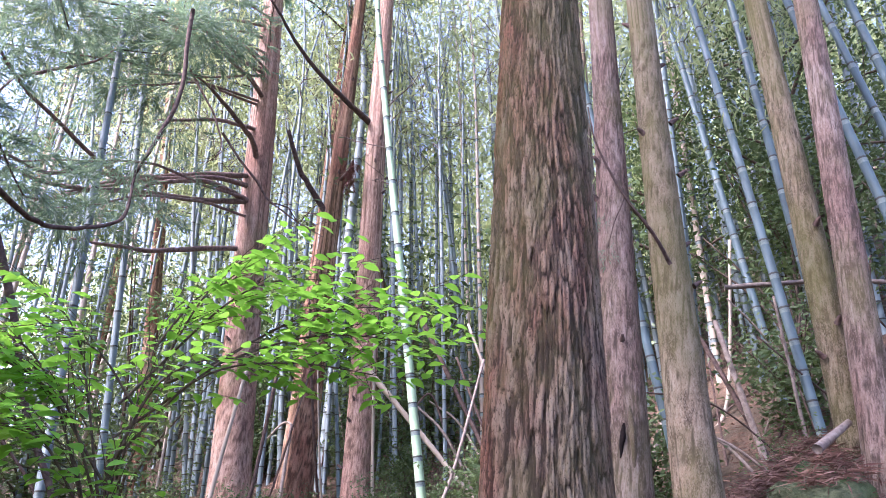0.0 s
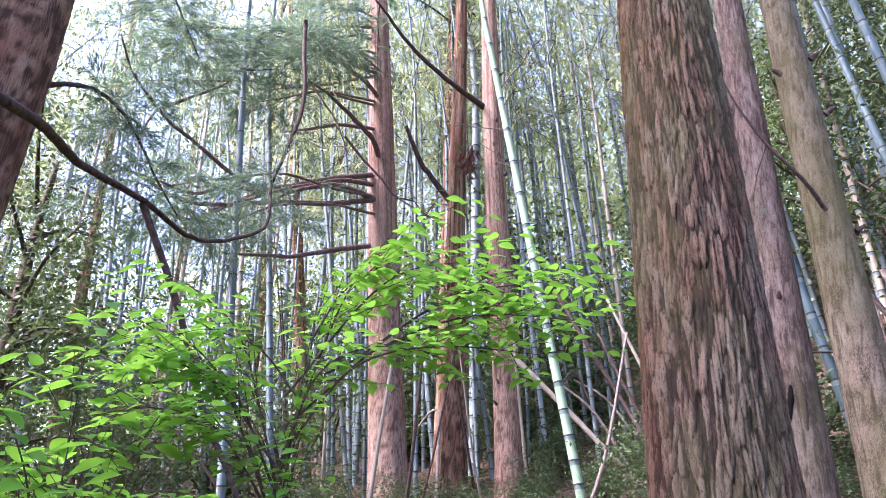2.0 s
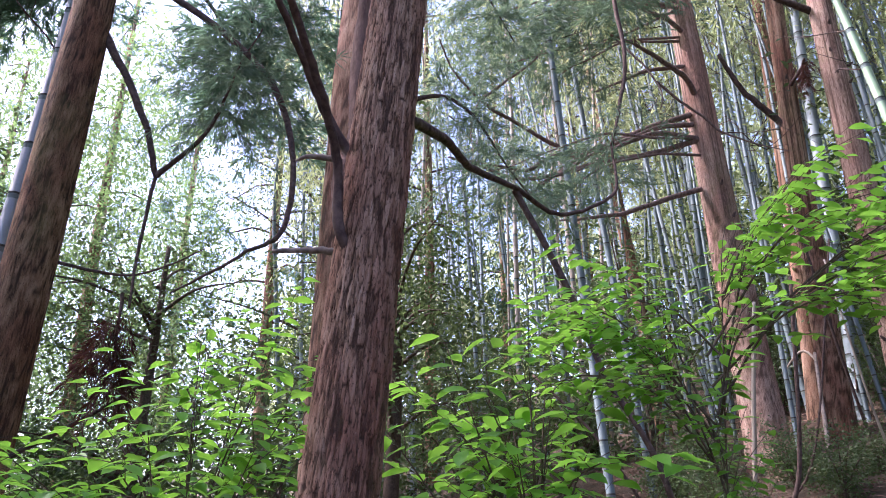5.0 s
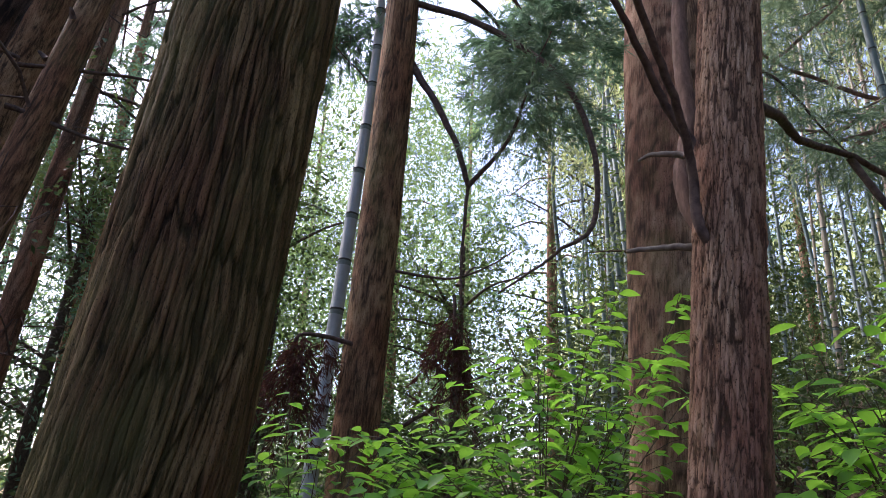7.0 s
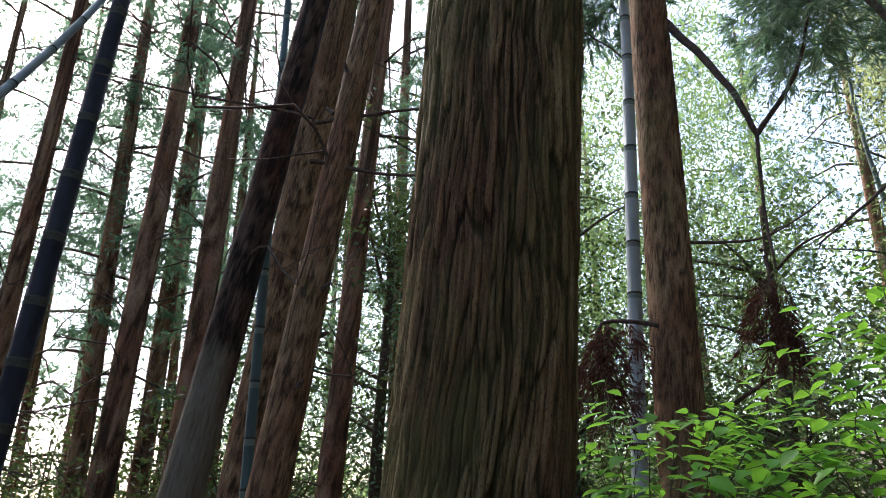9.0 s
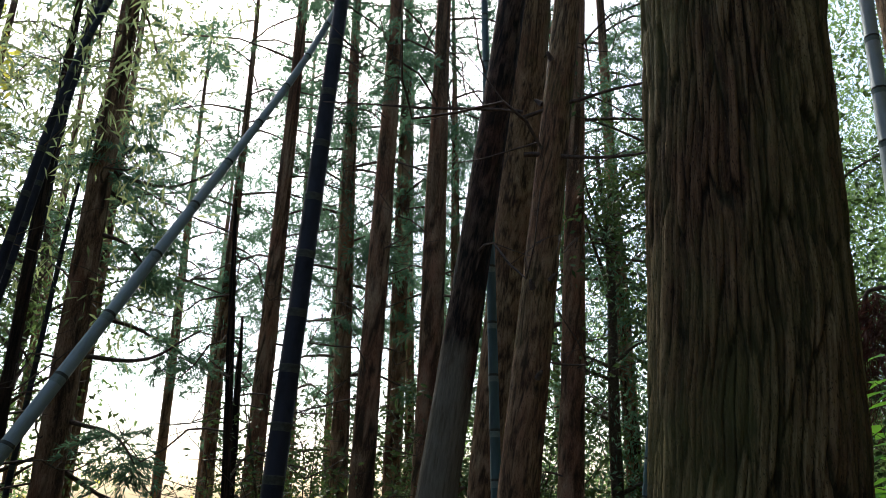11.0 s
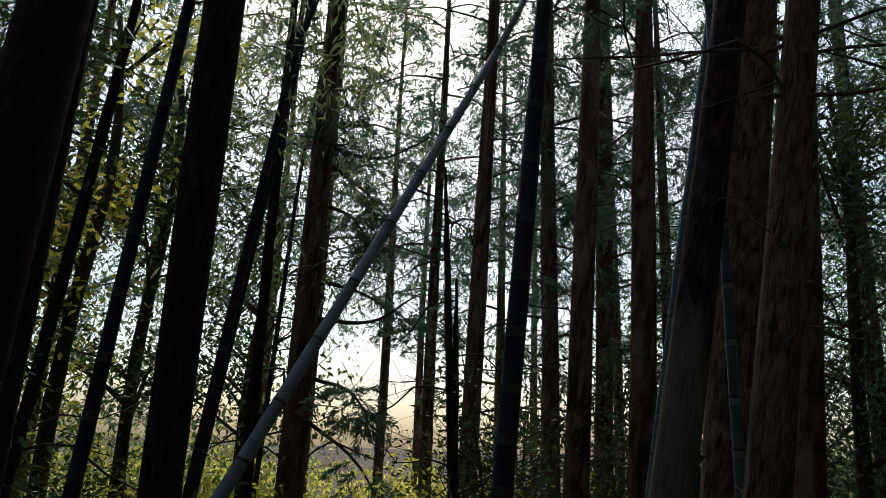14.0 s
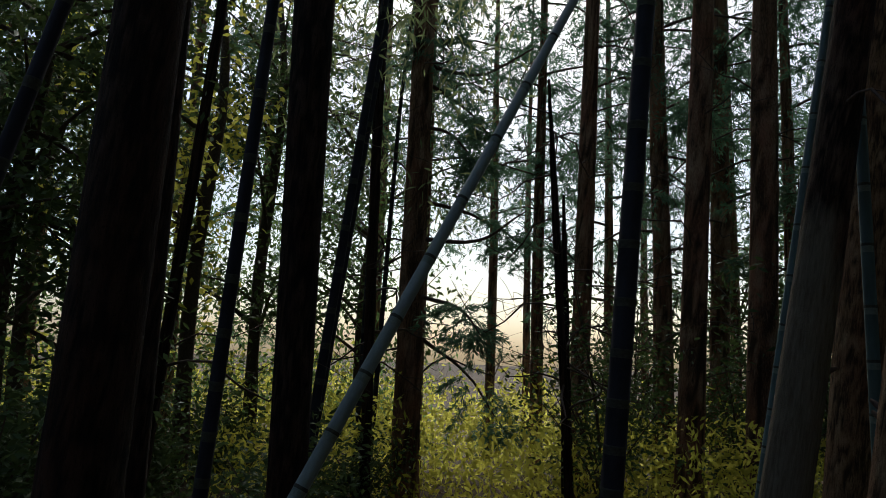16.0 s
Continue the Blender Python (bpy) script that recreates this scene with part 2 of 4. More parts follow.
def smooth_line(points, steps=6):
    """A rounded line through the points."""
    p = np.asarray(points, float)
    if len(p) == 2:
        return p[0] + np.linspace(0, 1, steps + 1)[:, None] * (p[1] - p[0])
    q = np.concatenate([[2 * p[0] - p[1]], p, [2 * p[-1] - p[-2]]])
    out = []
    for a, b, c, d in zip(q, q[1:], q[2:], q[3:]):
        for t in np.arange(steps) / steps:
            out.append(0.5 * (2 * b + (c - a) * t + (2 * a - 5 * b + 4 * c - d) * t * t + (3 * b - a - 3 * c + d) * t ** 3))
    return np.array(out + [p[-1]])


def tube(line, radii, sides=8, wobble=0.0, rng=None):
    """A closed tapering tube along a line."""
    line = np.asarray(line, float)
    n = len(line)
    radii = np.interp(np.linspace(0, 1, n), np.linspace(0, 1, len(radii)), radii)
    along = np.gradient(line, axis=0)
    along /= np.linalg.norm(along, axis=1)[:, None] + 1e-9
    ref = np.where(np.abs(along[:, 2:3]) > 0.8, np.array([[1.0, 0, 0]]), np.array([[0, 0, 1.0]]))
    if np.abs(along[:, 2]).max() > 0.8 and np.abs(along[:, 2]).min() < 0.8:
        ref = np.broadcast_to(np.array([[0.6, -0.78, 0.17]]), along.shape)
    u = np.cross(along, ref)
    u /= np.linalg.norm(u, axis=1)[:, None] + 1e-9
    w = np.cross(along, u)
    a = np.arange(sides) * 2 * np.pi / sides
    r = radii[:, None] * np.ones(sides)
    if wobble:
        r = r * (1 + wobble * rng.standard_normal((n, sides)))
    v = line[:, None] + r[..., None] * (np.cos(a)[None, :, None] * u[:, None] + np.sin(a)[None, :, None] * w[:, None])
    v = np.concatenate([v.reshape(-1, 3), line[:1], line[-1:]])
    i, j = np.meshgrid(np.arange(n - 1), np.arange(sides), indexing="ij")
    k = (j + 1) % sides
    f = np.stack([i * sides + j, i * sides + k, (i + 1) * sides + k, (i + 1) * sides + j], -1).reshape(-1, 4)
    s = np.arange(0, sides, 2)
    caps = [np.stack([np.full_like(s, n * sides + e), b + s, b + (s + 1) % sides, b + (s + 2) % sides], -1)
            for e, b in ((0, 0), (1, (n - 1) * sides))]
    return v, np.concatenate([f, *caps])


def grain(u, v, cells, rows, seed):
    """Smooth noise of 0 to 1 round a trunk: u in turns, v in metres."""
    table = np.random.default_rng(seed).random((cells, 256))
    x, y = u * cells, v * rows
    i, j = np.floor(x).astype(int), np.floor(y).astype(int)
    fx, fy = x - i, y - j
    fx, fy = fx * fx * (3 - 2 * fx), fy * fy * (3 - 2 * fy)
    g = lambda a, b: table[a % cells, b % 256]
    return (g(i, j) * (1 - fx) + g(i + 1, j) * fx) * (1 - fy) + (g(i, j + 1) * (1 - fx) + g(i + 1, j + 1) * fx) * fy


def flakes(u, v, cells, rows, seed):
    """Bark flakes round a trunk: each one's own number, the gap to its neighbour, and the way from its middle to its lower end."""
    rng = np.random.default_rng(seed)
    jx, jy, tint, slip = rng.random((cells, 256)), rng.random((cells, 256)), rng.random((cells, 256)), rng.random(cells)
    x, y = u * cells, v * rows
    i, j = np.floor(x).astype(int), np.floor(y).astype(int)
    best, second = np.full(x.shape, 9.0), np.full(x.shape, 9.0)
    number, low = np.zeros(x.shape), np.zeros(x.shape)
    for di in (-1, 0, 1):
        for dj in (-1, 0, 1):
            a, b = (i + di) % cells, (j + dj) % 256
            dx, dy = i + di + 0.15 + 0.7 * jx[a, b] - x, j + dj + jy[a, b] - y
            d = np.hypot(dx, dy * 0.8)
            closer = d < best
            second = np.where(closer, best, np.minimum(second, d))
            number, low = np.where(closer, tint[a, b], number), np.where(closer, dy, low)
            best = np.where(closer, d, best)
    return number, second - best, low


def part(name, me, parent, label="", m=None):
    """One mesh object under a thing or a part; m: its place in the world."""
    ob = new(name, me)
    ob.parent = parent
    if m is not None:
        ob.matrix_parent_inverse = parent.matrix_basis.inverted()
        ob.matrix_basis = m
    if label:
        ob["label"] = label
    if name in ("leaves", "twigwork", "stemwork", "limbwork", "needles", "crown"):
        ob["kind"] = "stuff"
    return ob


def empty(name, m, label, category, group=""):
    ob = tagged(new(name), label, category, group)
    ob.matrix_basis = m
    ob.empty_display_size = 0.1
    return ob


def leaning(x, y, z, lx, ly, turn=0.0):
    """The pose of a stem that starts at x, y, z and gains lx, ly for each metre of height."""
    up = Vector((lx, ly, 1)).normalized()
    return Matrix.Translation((x, y, z)) @ Vector((0, 0, 1)).rotation_difference(up).to_matrix().to_4x4() @ pose(0, 0, 0, 0, 0, turn)


IDENTITY = Matrix.Identity(4)


def blades(centres, ways, lengths, widths, rng, fold=0.0):
    """Narrow four-cornered leaves from each centre along its way."""
    n = len(centres)
    side = np.cross(ways, rng.standard_normal((n, 3)))
    side /= np.linalg.norm(side, axis=1)[:, None] + 1e-9
    mid = centres + ways * lengths[:, None] * 0.45
    drop = np.array([0, 0, -1.0]) * (lengths * fold)[:, None]
    v = np.stack([centres, mid - side * widths[:, None] / 2, centres + ways * lengths[:, None] + drop, mid + side * widths[:, None] / 2], 1)
    return v.reshape(-1, 3), np.arange(4 * n).reshape(-1, 4)


def unit(v):
    return v / (np.linalg.norm(v, axis=-1, keepdims=True) + 1e-9)


# ---- foliage built once and shared ----
def cedar_spray(rng, line, tufts, size, blade=14, sag=0.35, spread=0.62, thin=1.0):
    """Drooping feathered fronds along a line of points: each has side twigs, and each twig short needles."""
    n, side = max(3, tufts // 4), 6
    per = max(4, tufts * blade // (n * side))
    base = line[rng.integers(0, len(line), n)] + rng.normal(0, size * 0.12, (n, 3))
    way = unit(rng.normal(0, 1, (n, 3)) * (1, 1, 0.35) + np.array([0, 0, -0.5 * sag]))
    reach = size * rng.uniform(0.8, 1.9, n) * spread / 0.62
    t = (np.arange(side) + 1) / side
    hub = base[:, None] + way[:, None] * (reach[:, None] * t)[..., None]
    hub[..., 2] -= sag * reach[:, None] * t * t
    flank = unit(np.cross(way, (0, 0, 1.0)))[:, None] * np.where(np.arange(side) % 2, 1, -1)[None, :, None]
    out = unit(way[:, None] * 0.9 + flank * 0.75 + rng.normal(0, 0.25, (n, side, 3)) + np.array([0, 0, -0.55 * sag]))
    span = size * rng.uniform(0.4, 0.9, (n, side)) * (1.15 - 0.6 * t)
    hub, out, span = (np.repeat(v.reshape(n * side, -1), per, 0) for v in (hub, out, span))
    u = rng.random((len(hub), 1))
    c = hub + out * span * u
    c[:, 2] -= (0.35 * sag * span * u * u)[:, 0]
    w = unit(out + rng.normal(0, 0.42, c.shape))
    return blades(c, w, size * rng.uniform(0.22, 0.45, len(c)), size * thin * rng.uniform(0.035, 0.065, len(c)), rng, 0.12)


def cedar_crown(seed, height, radius, arms, tufts):
    rng = np.random.default_rng(seed)
    wood, green = [], []
    for k in range(arms):
        h = height * (k + rng.random()) / arms
        a = k * 2.4 + rng.normal(0, 0.3)
        reach = radius * (1 - 0.75 * h / height) * rng.uniform(0.6, 1.15)
        d = np.array([np.cos(a), np.sin(a), 0])
        line = smooth_line([(0, 0, h), d * reach * 0.4 + (0, 0, h + 0.05), d * reach * 0.8 + (0, 0, h - 0.1 * reach), d * reach + (0, 0, h + 0.02 * reach)], 4)
        wood.append(tube(line[::2], (0.024, 0.016, 0.005), 4))
        green.append(cedar_spray(rng, line[5:], tufts, 0.36, 26, 0.35, 0.62, 0.85))
    return mesh("cedar_crown", *join(green), LEAF_CEDAR, smooth=False), mesh("cedar_limbs", *join(wood), WOOD_DEAD)


CROWNS = [cedar_crown(s, 8.0, 2.5, 20, 27) for s in (1, 2, 3)]


def bamboo_culm(seed, height, material_, sides=8):
    """A jointed culm of 5 cm radius that arches at its tip."""
    rng = np.random.default_rng(seed)
    zs, rs, slots, z = [0.0], [1.0], [], 0.0
    while z < height - 0.6:
        gap = 0.2 + 0.26 * min(1, z / 3) * rng.uniform(0.85, 1.1)
        z += gap
        for dz, r, slot in ((-0.05, 1.0, 0), (-0.008, 1.0, 2), (0.0, 1.07, 1), (0.01, 1.0, 1)):
            zs.append(z + dz), rs.append(r), slots.append(slot)
    zs.append(height), rs.append(1.0), slots.append(0)
    zs, t = np.array(zs), np.array(zs) / height
    rad = 0.05 * np.array(rs) * (1.02 - 0.9 * t ** 1.7)
    bend = 2.4 * np.clip(t - 0.45, 0, 1) ** 2
    line = np.stack([bend * 2.2, bend * 0.5, zs - bend * 0.9], 1)
    v, f = tube(line, rad, sides)
    # radii lie exactly at the rings
    ring = v[:-2].reshape(len(zs), sides, 3)
    ring = line[:, None] + unit(ring - line[:, None]) * rad[:, None, None]
    v = np.concatenate([ring.reshape(-1, 3), v[-2:]])
    faces = np.repeat(slots, sides).tolist() + [0] * (len(f) - sides * len(slots))
    return mesh("bamboo_culm", v, f, material_, NODE_DARK, NODE_DARK if material_ is CULM_SHADOWED else NODE_PALE, slots=faces), line


def bamboo_crown(seed, line, low, sprays, per, leaf, mat):
    rng = np.random.default_rng(seed)
    start = np.searchsorted(line[:, 2], low * line[-1, 2])
    pts, twigs = line[start:], []
    pick = rng.integers(0, len(pts), sprays)
    a = rng.random(sprays) * 6.28
    reach = rng.uniform(0.4, 1.5, sprays)
    tips = pts[pick] + np.stack([np.cos(a) * reach, np.sin(a) * reach, rng.uniform(-0.15, 0.55, sprays) * reach], 1)
    for p, q in list(zip(pts[pick], tips))[::2]:
        twigs.append(tube(np.stack([p, (p + q) / 2 + (0, 0, 0.07), q]), (0.007, 0.002), 3))
    n = sprays * per
    c = np.repeat(tips, per, 0) + rng.normal(0, 0.22, (n, 3))
    w = unit(rng.normal(0, 0.6, (n, 3)) + np.array([0, 0, -0.55]))
    v, f = blades(c, w, rng.uniform(0.7, 1.2, n) * leaf, rng.uniform(0.8, 1.2, n) * leaf * 0.17, rng, 0.15)
    return mesh("bamboo_leaves", v, f, mat, smooth=False), mesh("bamboo_twigs", *join(twigs), TWIG)


CULMS = {}
for key, mat in (("blue", CULM_BLUE), ("green", CULM_GREEN), ("shadowed", CULM_SHADOWED), ("pale", CULM_PALE), ("teal", CULM_TEAL), ("dead", CULM_DEAD)):
    CULMS[key] = [bamboo_culm(s, h, mat) for s, h in ((3, 12.5), (4, 11.0), (5, 14.0))]
BAMBOO_CROWNS = [bamboo_crown(11 + k, CULMS["blue"][k][1], low, 90, 20, 0.17, LEAF_BAMBOO) for k, low in ((0, 0.42), (1, 0.36), (2, 0.45))]


def leaf_shape(length, width):
    """A pointed oval leaf, folded a little along its midrib and drooping to its tip; it grows along +x."""
    v, f = [], []
    for x, w in ((0, 0.02), (0.2, 0.75), (0.45, 1.0), (0.72, 0.68), (0.9, 0.22), (1.0, 0.0)):
        z = -0.16 * x * x * length
        v += [(x * length, -w * width / 2, z + 0.12 * w * width), (x * length, 0, z), (x * length, w * width / 2, z + 0.12 * w * width)]
    for k in range(5):
        for s in (0, 1):
            f.append((3 * k + s, 3 * k + 3 + s, 3 * k + 4 + s, 3 * k + 1 + s))
    return np.array(v), np.array(f)


def bush_mesh(seed, height, spread, leaves, size):
    rng = np.random.default_rng(seed)
    stems, at = [], []
    for k in range(9):
        a, r = rng.random() * 6.28, spread * rng.uniform(0.3, 1)
        tip = np.array([np.cos(a) * r, np.sin(a) * r, height * rng.uniform(0.45, 1)])
        line = smooth_line([(0, 0, 0), tip * (0.3, 0.3, 0.5), tip], 5)
        stems.append(tube(line[::2], (0.022, 0.006), 4))
        at.append(line[4:])
    at = np.concatenate(at)
    clumps = at[rng.integers(0, len(at), leaves // 14)] + rng.normal(0, spread * 0.28, (leaves // 14, 3))
    c = np.repeat(clumps, 14, 0) + rng.normal(0, 0.13, (len(clumps) * 14, 3))
    c[:, 2] = np.abs(c[:, 2])
    n = len(c)
    w = unit(rng.normal(0, 1, (n, 3)) * (1, 1, 0.5))
    green = blades(c, w, rng.uniform(0.7, 1.3, n) * size, rng.uniform(0.38, 0.5, n) * size, rng, 0.1)
    return mesh("bush_leaves", *green, LEAF_BUSH, smooth=False), mesh("bush_stems", *join(stems), TWIG)


BUSHES = [bush_mesh(s, h, w, 2600, 0.085) for s, h, w in ((21, 2.2, 1.0), (22, 3.2, 1.2), (23, 1.2, 0.8))]


# ---- the forest floor, one sheet to the horizon ----
def ground_sheet():
    near_ = np.arange(-14, 16.01, 0.25)
    far_ = np.array([20, 26, 34, 45, 60, 90, 150, 260, 400.0])
    xs = np.concatenate([-far_[::-1], near_, far_])
    ys = xs
    gx, gy = np.meshgrid(xs, ys, indexing="ij")
    h = ground(np.clip(gx, -40, 28), np.clip(gy, -40, 40))
    bump = np.array([noise.fractal(Vector((x * 0.8, y * 0.8, 0)), 1.0, 2.0, 4) for x, y in zip(gx.ravel(), gy.ravel())]).reshape(gx.shape)
    h = h + 0.05 * bump * (np.hypot(gx, gy) > 1.0)
    n = len(xs)
    i, j = np.meshgrid(np.arange(n - 1), np.arange(n - 1), indexing="ij")
    f = np.stack([i * n + j, (i + 1) * n + j, (i + 1) * n + j + 1, i * n + j + 1], -1).reshape(-1, 4)
    return mesh("ground", np.stack([gx, gy, h], -1).reshape(-1, 3), f, SOIL)


tagged(new("ground", ground_sheet()), "brown forest floor rising into a wooded slope", "ground", kind="structure")


# ---- cedars ----
KNOT = mesh("knot", *tube([(0, 0, -0.02), (0.035, 0, 0.005), (0.06, 0, 0.02)], (0.022, 0.016, 0.009), 7), WOOD_DEAD)
TWIGS = []
for s in range(4):
    r_ = np.random.default_rng(60 + s)
    p_ = smooth_line([(0, 0, 0), (0.35, r_.normal(0, .06), 0.03 + r_.normal(0, .05)), (0.75, r_.normal(0, .15), r_.normal(-.05, .14)), (1.15, r_.normal(0, .22), r_.normal(0, .22))], 4)
    side_ = [tube(smooth_line([p_[k], p_[k] + r_.normal(0, 0.12, 3) + (0.14, 0, 0), p_[k] + r_.normal(0, 0.16, 3) + (0.3, 0, -0.05)], 2), (0.005, 0.002), 3) for k in (4, 6, 8, 10)]
    TWIGS.append(mesh("dead_branch", *join([tube(p_[::2], (0.013, 0.009, 0.004), 4)] + side_), WOOD_DEAD))


def trunk_mesh(height, radius_at, bark, sides, step, fine, ridge, cells, row, seed):
    """A trunk with a flared foot and bark of long flakes, fine up to the height that the eye reaches."""
    zs = np.concatenate([np.arange(-0.3, fine, step), np.linspace(fine, height, 16)])
    u = np.arange(sides) / sides
    uu, zz = np.meshgrid(u, zs)
    r = radius_at(zs)[:, None] * np.ones(sides)
    r = r * (1 + 0.05 * (grain(uu, zz, 4, 0.5, seed) - 0.5) * 2)
    turn = (uu + 0.05 * (grain(uu, zz, 7, 0.9, seed + 5) - 0.5) + 0.012 * (grain(uu, zz, 24, 6.0, seed + 6) - 0.5)) % 1
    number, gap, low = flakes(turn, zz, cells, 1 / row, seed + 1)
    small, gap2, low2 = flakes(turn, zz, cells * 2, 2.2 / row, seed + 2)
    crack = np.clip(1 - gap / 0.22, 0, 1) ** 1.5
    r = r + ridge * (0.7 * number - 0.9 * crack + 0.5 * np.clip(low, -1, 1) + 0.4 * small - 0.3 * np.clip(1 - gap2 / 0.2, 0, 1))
    sway = np.stack([0.02 * np.sin(zs * 0.5 + seed), 0.02 * np.sin(zs * 0.37 + 2 * seed)], 1)
    v = np.stack([sway[:, :1] + r * np.cos(2 * np.pi * uu), sway[:, 1:] + r * np.sin(2 * np.pi * uu), zz], -1).reshape(-1, 3)
    n = len(zs)
    i, j = np.meshgrid(np.arange(n - 1), np.arange(sides), indexing="ij")
    k = (j + 1) % sides
    f = np.stack([i * sides + j, i * sides + k, (i + 1) * sides + k, (i + 1) * sides + j], -1).reshape(-1, 4)
    me = mesh("trunk", v, f, bark)
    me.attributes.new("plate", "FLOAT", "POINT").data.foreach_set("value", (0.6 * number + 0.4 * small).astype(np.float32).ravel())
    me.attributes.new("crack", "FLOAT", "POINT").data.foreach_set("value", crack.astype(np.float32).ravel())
    return me


def cedar(x, y, lx, ly, r, taper, bark, label, height=17.0, crown=8.5, detail=0, knots=0, twigs=0, flare=0.18, group="cedar trunks", seed=None, low=1.2):
    """A cedar whose axis stands at x, y at 1.6 m and leans lx, ly for each metre; r is its radius there."""
    seed = int(abs(x * 131 + y * 71)) if seed is None else seed
    rng = np.random.default_rng(seed)
    z0 = float(ground(x, y))
    bx, by = x + lx * (z0 - 1.6), y + ly * (z0 - 1.6)
    z0 = float(ground(bx, by))
    tree = empty("cedar_tree", leaning(bx, by, z0, lx, ly), label, "tree", group)
    knee = min(5.0 - z0, 0.7 * height)

    def radius_at(z):
        top = np.maximum(r + taper * (knee + z0 - 1.6), 0.35 * r)
        body = np.where(z < knee, r + taper * (np.minimum(z, knee) + z0 - 1.6), top * (1 - 0.8 * (z - knee) / (height - knee)))
        return body * (1 + flare * np.exp(-np.maximum(z, 0) / 0.35))

    sides, step, fine, ridge, cells, row = ((20, 0.2, 6.0, 0.009, 10, 0.3), (56, 0.07, 5.5, 0.003, 20, 0.1), (360, 0.014, 3.9, 0.008, 80, 0.11), (600, 0.02, 3.8, 0.014, 68, 0.4), (280, 0.013, 3.8, 0.0065, 44, 0.085))[detail]
    stem = part("trunk", trunk_mesh(height, radius_at, bark, sides, step, min(fine - z0, 0.8 * height), ridge, cells, row, seed), tree)
    for k in range(knots):
        z = rng.uniform(low, 7.5)
        a = rng.random() * 360
        part("knot", KNOT, stem).matrix_basis = pose(0, 0, z, 0, 0, a) @ Matrix.Translation((float(radius_at(np.array([z]))[0]) - 0.005, 0, 0))
    for k in range(twigs):
        z = rng.uniform(low, min(10, 0.95 * height))
        m = pose(0, 0, z, rng.uniform(-25, 25), rng.uniform(-25, 20), rng.random() * 360) @ Matrix.Translation((float(radius_at(np.array([z]))[0]) * 0.8, 0, 0))
        part("dead_branch", TWIGS[rng.integers(0, 4)], tree).matrix_basis = m @ Matrix.Scale(rng.uniform(0.6, 1.3), 4)
    if crown:
        k = rng.integers(0, 3)
        up = pose(0, 0, crown, 0, 0, rng.random() * 360) @ Matrix.Diagonal((1, 1, max(0.5, (height + 0.3 - crown) / 8.0), 1))
        part("crown", CROWNS[k][0], tree, "dark green drooping needle foliage").matrix_basis = up
        part("limbwork", CROWNS[k][1], tree).matrix_basis = up
    return tree


def branch(tree, points, radii, name="branch", mat=WOOD_DEAD, sides=8, label="", spray=0, seed=0, leaf=LEAF_NEEDLE, size=0.3, thin=0.45):
    """A limb of a tree through points in the world, with needle sprays at its outer end."""
    rng = np.random.default_rng(seed + 500)
    line = smooth_line(points, 8)
    line[1:-1] += rng.normal(0, radii[0] * 0.07, (len(line) - 2, 3))
    reach = np.linalg.norm(line[-1] - line[0])
    sway = rng.normal(0, 0.006 * reach, (7, 3)) * np.array([0, 1, 1, 1, 1, 1, 0])[:, None]
    line += np.stack([np.interp(np.linspace(0, 6, len(line)), range(7), sway[:, k]) for k in range(3)], 1)
    ob = part(name, mesh(name, *tube(line, radii, sides, 0.03, rng), mat), tree, label, IDENTITY)
    if spray:
        dead = leaf is LEAF_DEAD
        v, f = cedar_spray(rng, line[len(line) // (4 if dead else 2):], spray, size, 30, 1.6 if dead else 0.35, 0.4 if dead else 0.62, 0.7 if dead else thin)
        part("needles", mesh("needles", v, f, leaf, smooth=False), ob, "", IDENTITY)
    return ob


cedar(0.42, 2.14, 0.055, -0.013, 0.194, -0.0228, BARK_FLAKY, "thick cedar trunk with flaking grey-brown bark and rusty streaks", detail=2, height=20.0, flare=0.1, seed=5)
c2 = cedar(1.36, 4.38, 0.056, -0.019, 0.143, -0.0128, BARK_PINK, "slender pinkish-grey cedar with a scarred hollow near its foot", detail=1, knots=10)
c3 = cedar(1.72, 4.14, 0.034, -0.015, 0.149, -0.0143, BARK_SMOOTH, "slender pale cedar with lichen and moss on its bark", detail=1, knots=14)
cedar(2.83, 4.35, 0.026, -0.017, 0.11, -0.006, BARK_SMOOTH, "leaning mossy cedar beside the bank", detail=1, knots=8)
cedar(2.79, 4.14, 0.073, -0.054, 0.114, -0.0078, BARK_PINK, "pinkish peeling cedar beside the bank", detail=1, knots=5)
cedar(2.12, 7.7, 0.055, -0.017, 0.071, -0.0004, BARK_PINK, "thin far cedar on the slope", knots=4)
c6 = cedar(-2.06, 9.26, -0.02, -0.005, 0.261, -0.0084, BARK_TAN, "reddish cedar with bare horizontal lower branches", detail=1, knots=14, twigs=5, crown=9.5, low=0.5)
c7 = cedar(-1.4, 9.89, 0.058, 0.006, 0.179, -0.0062, BARK_RED, "dark reddish cedar among bamboo", detail=1, knots=8, twigs=3, crown=10, low=0.5)
c8 = cedar(-0.57, 8.96, 0.032, 0.001, 0.182, -0.0043, BARK_TAN, "orange-brown cedar with many branch knots", detail=1, knots=22, twigs=2, crown=10.5, low=0.3)
cedar(-4.17, 12.3, -0.066, -0.024, 0.125, -0.0012, BARK_RED, "far slender red-barked cedar among bamboo", knots=6, twigs=8, crown=8)
cedar(-1.82, 11.34, 0.064, 0.009, 0.145, -0.0059, BARK_RED, "far slender red-barked cedar among bamboo", knots=5, twigs=4, crown=9)
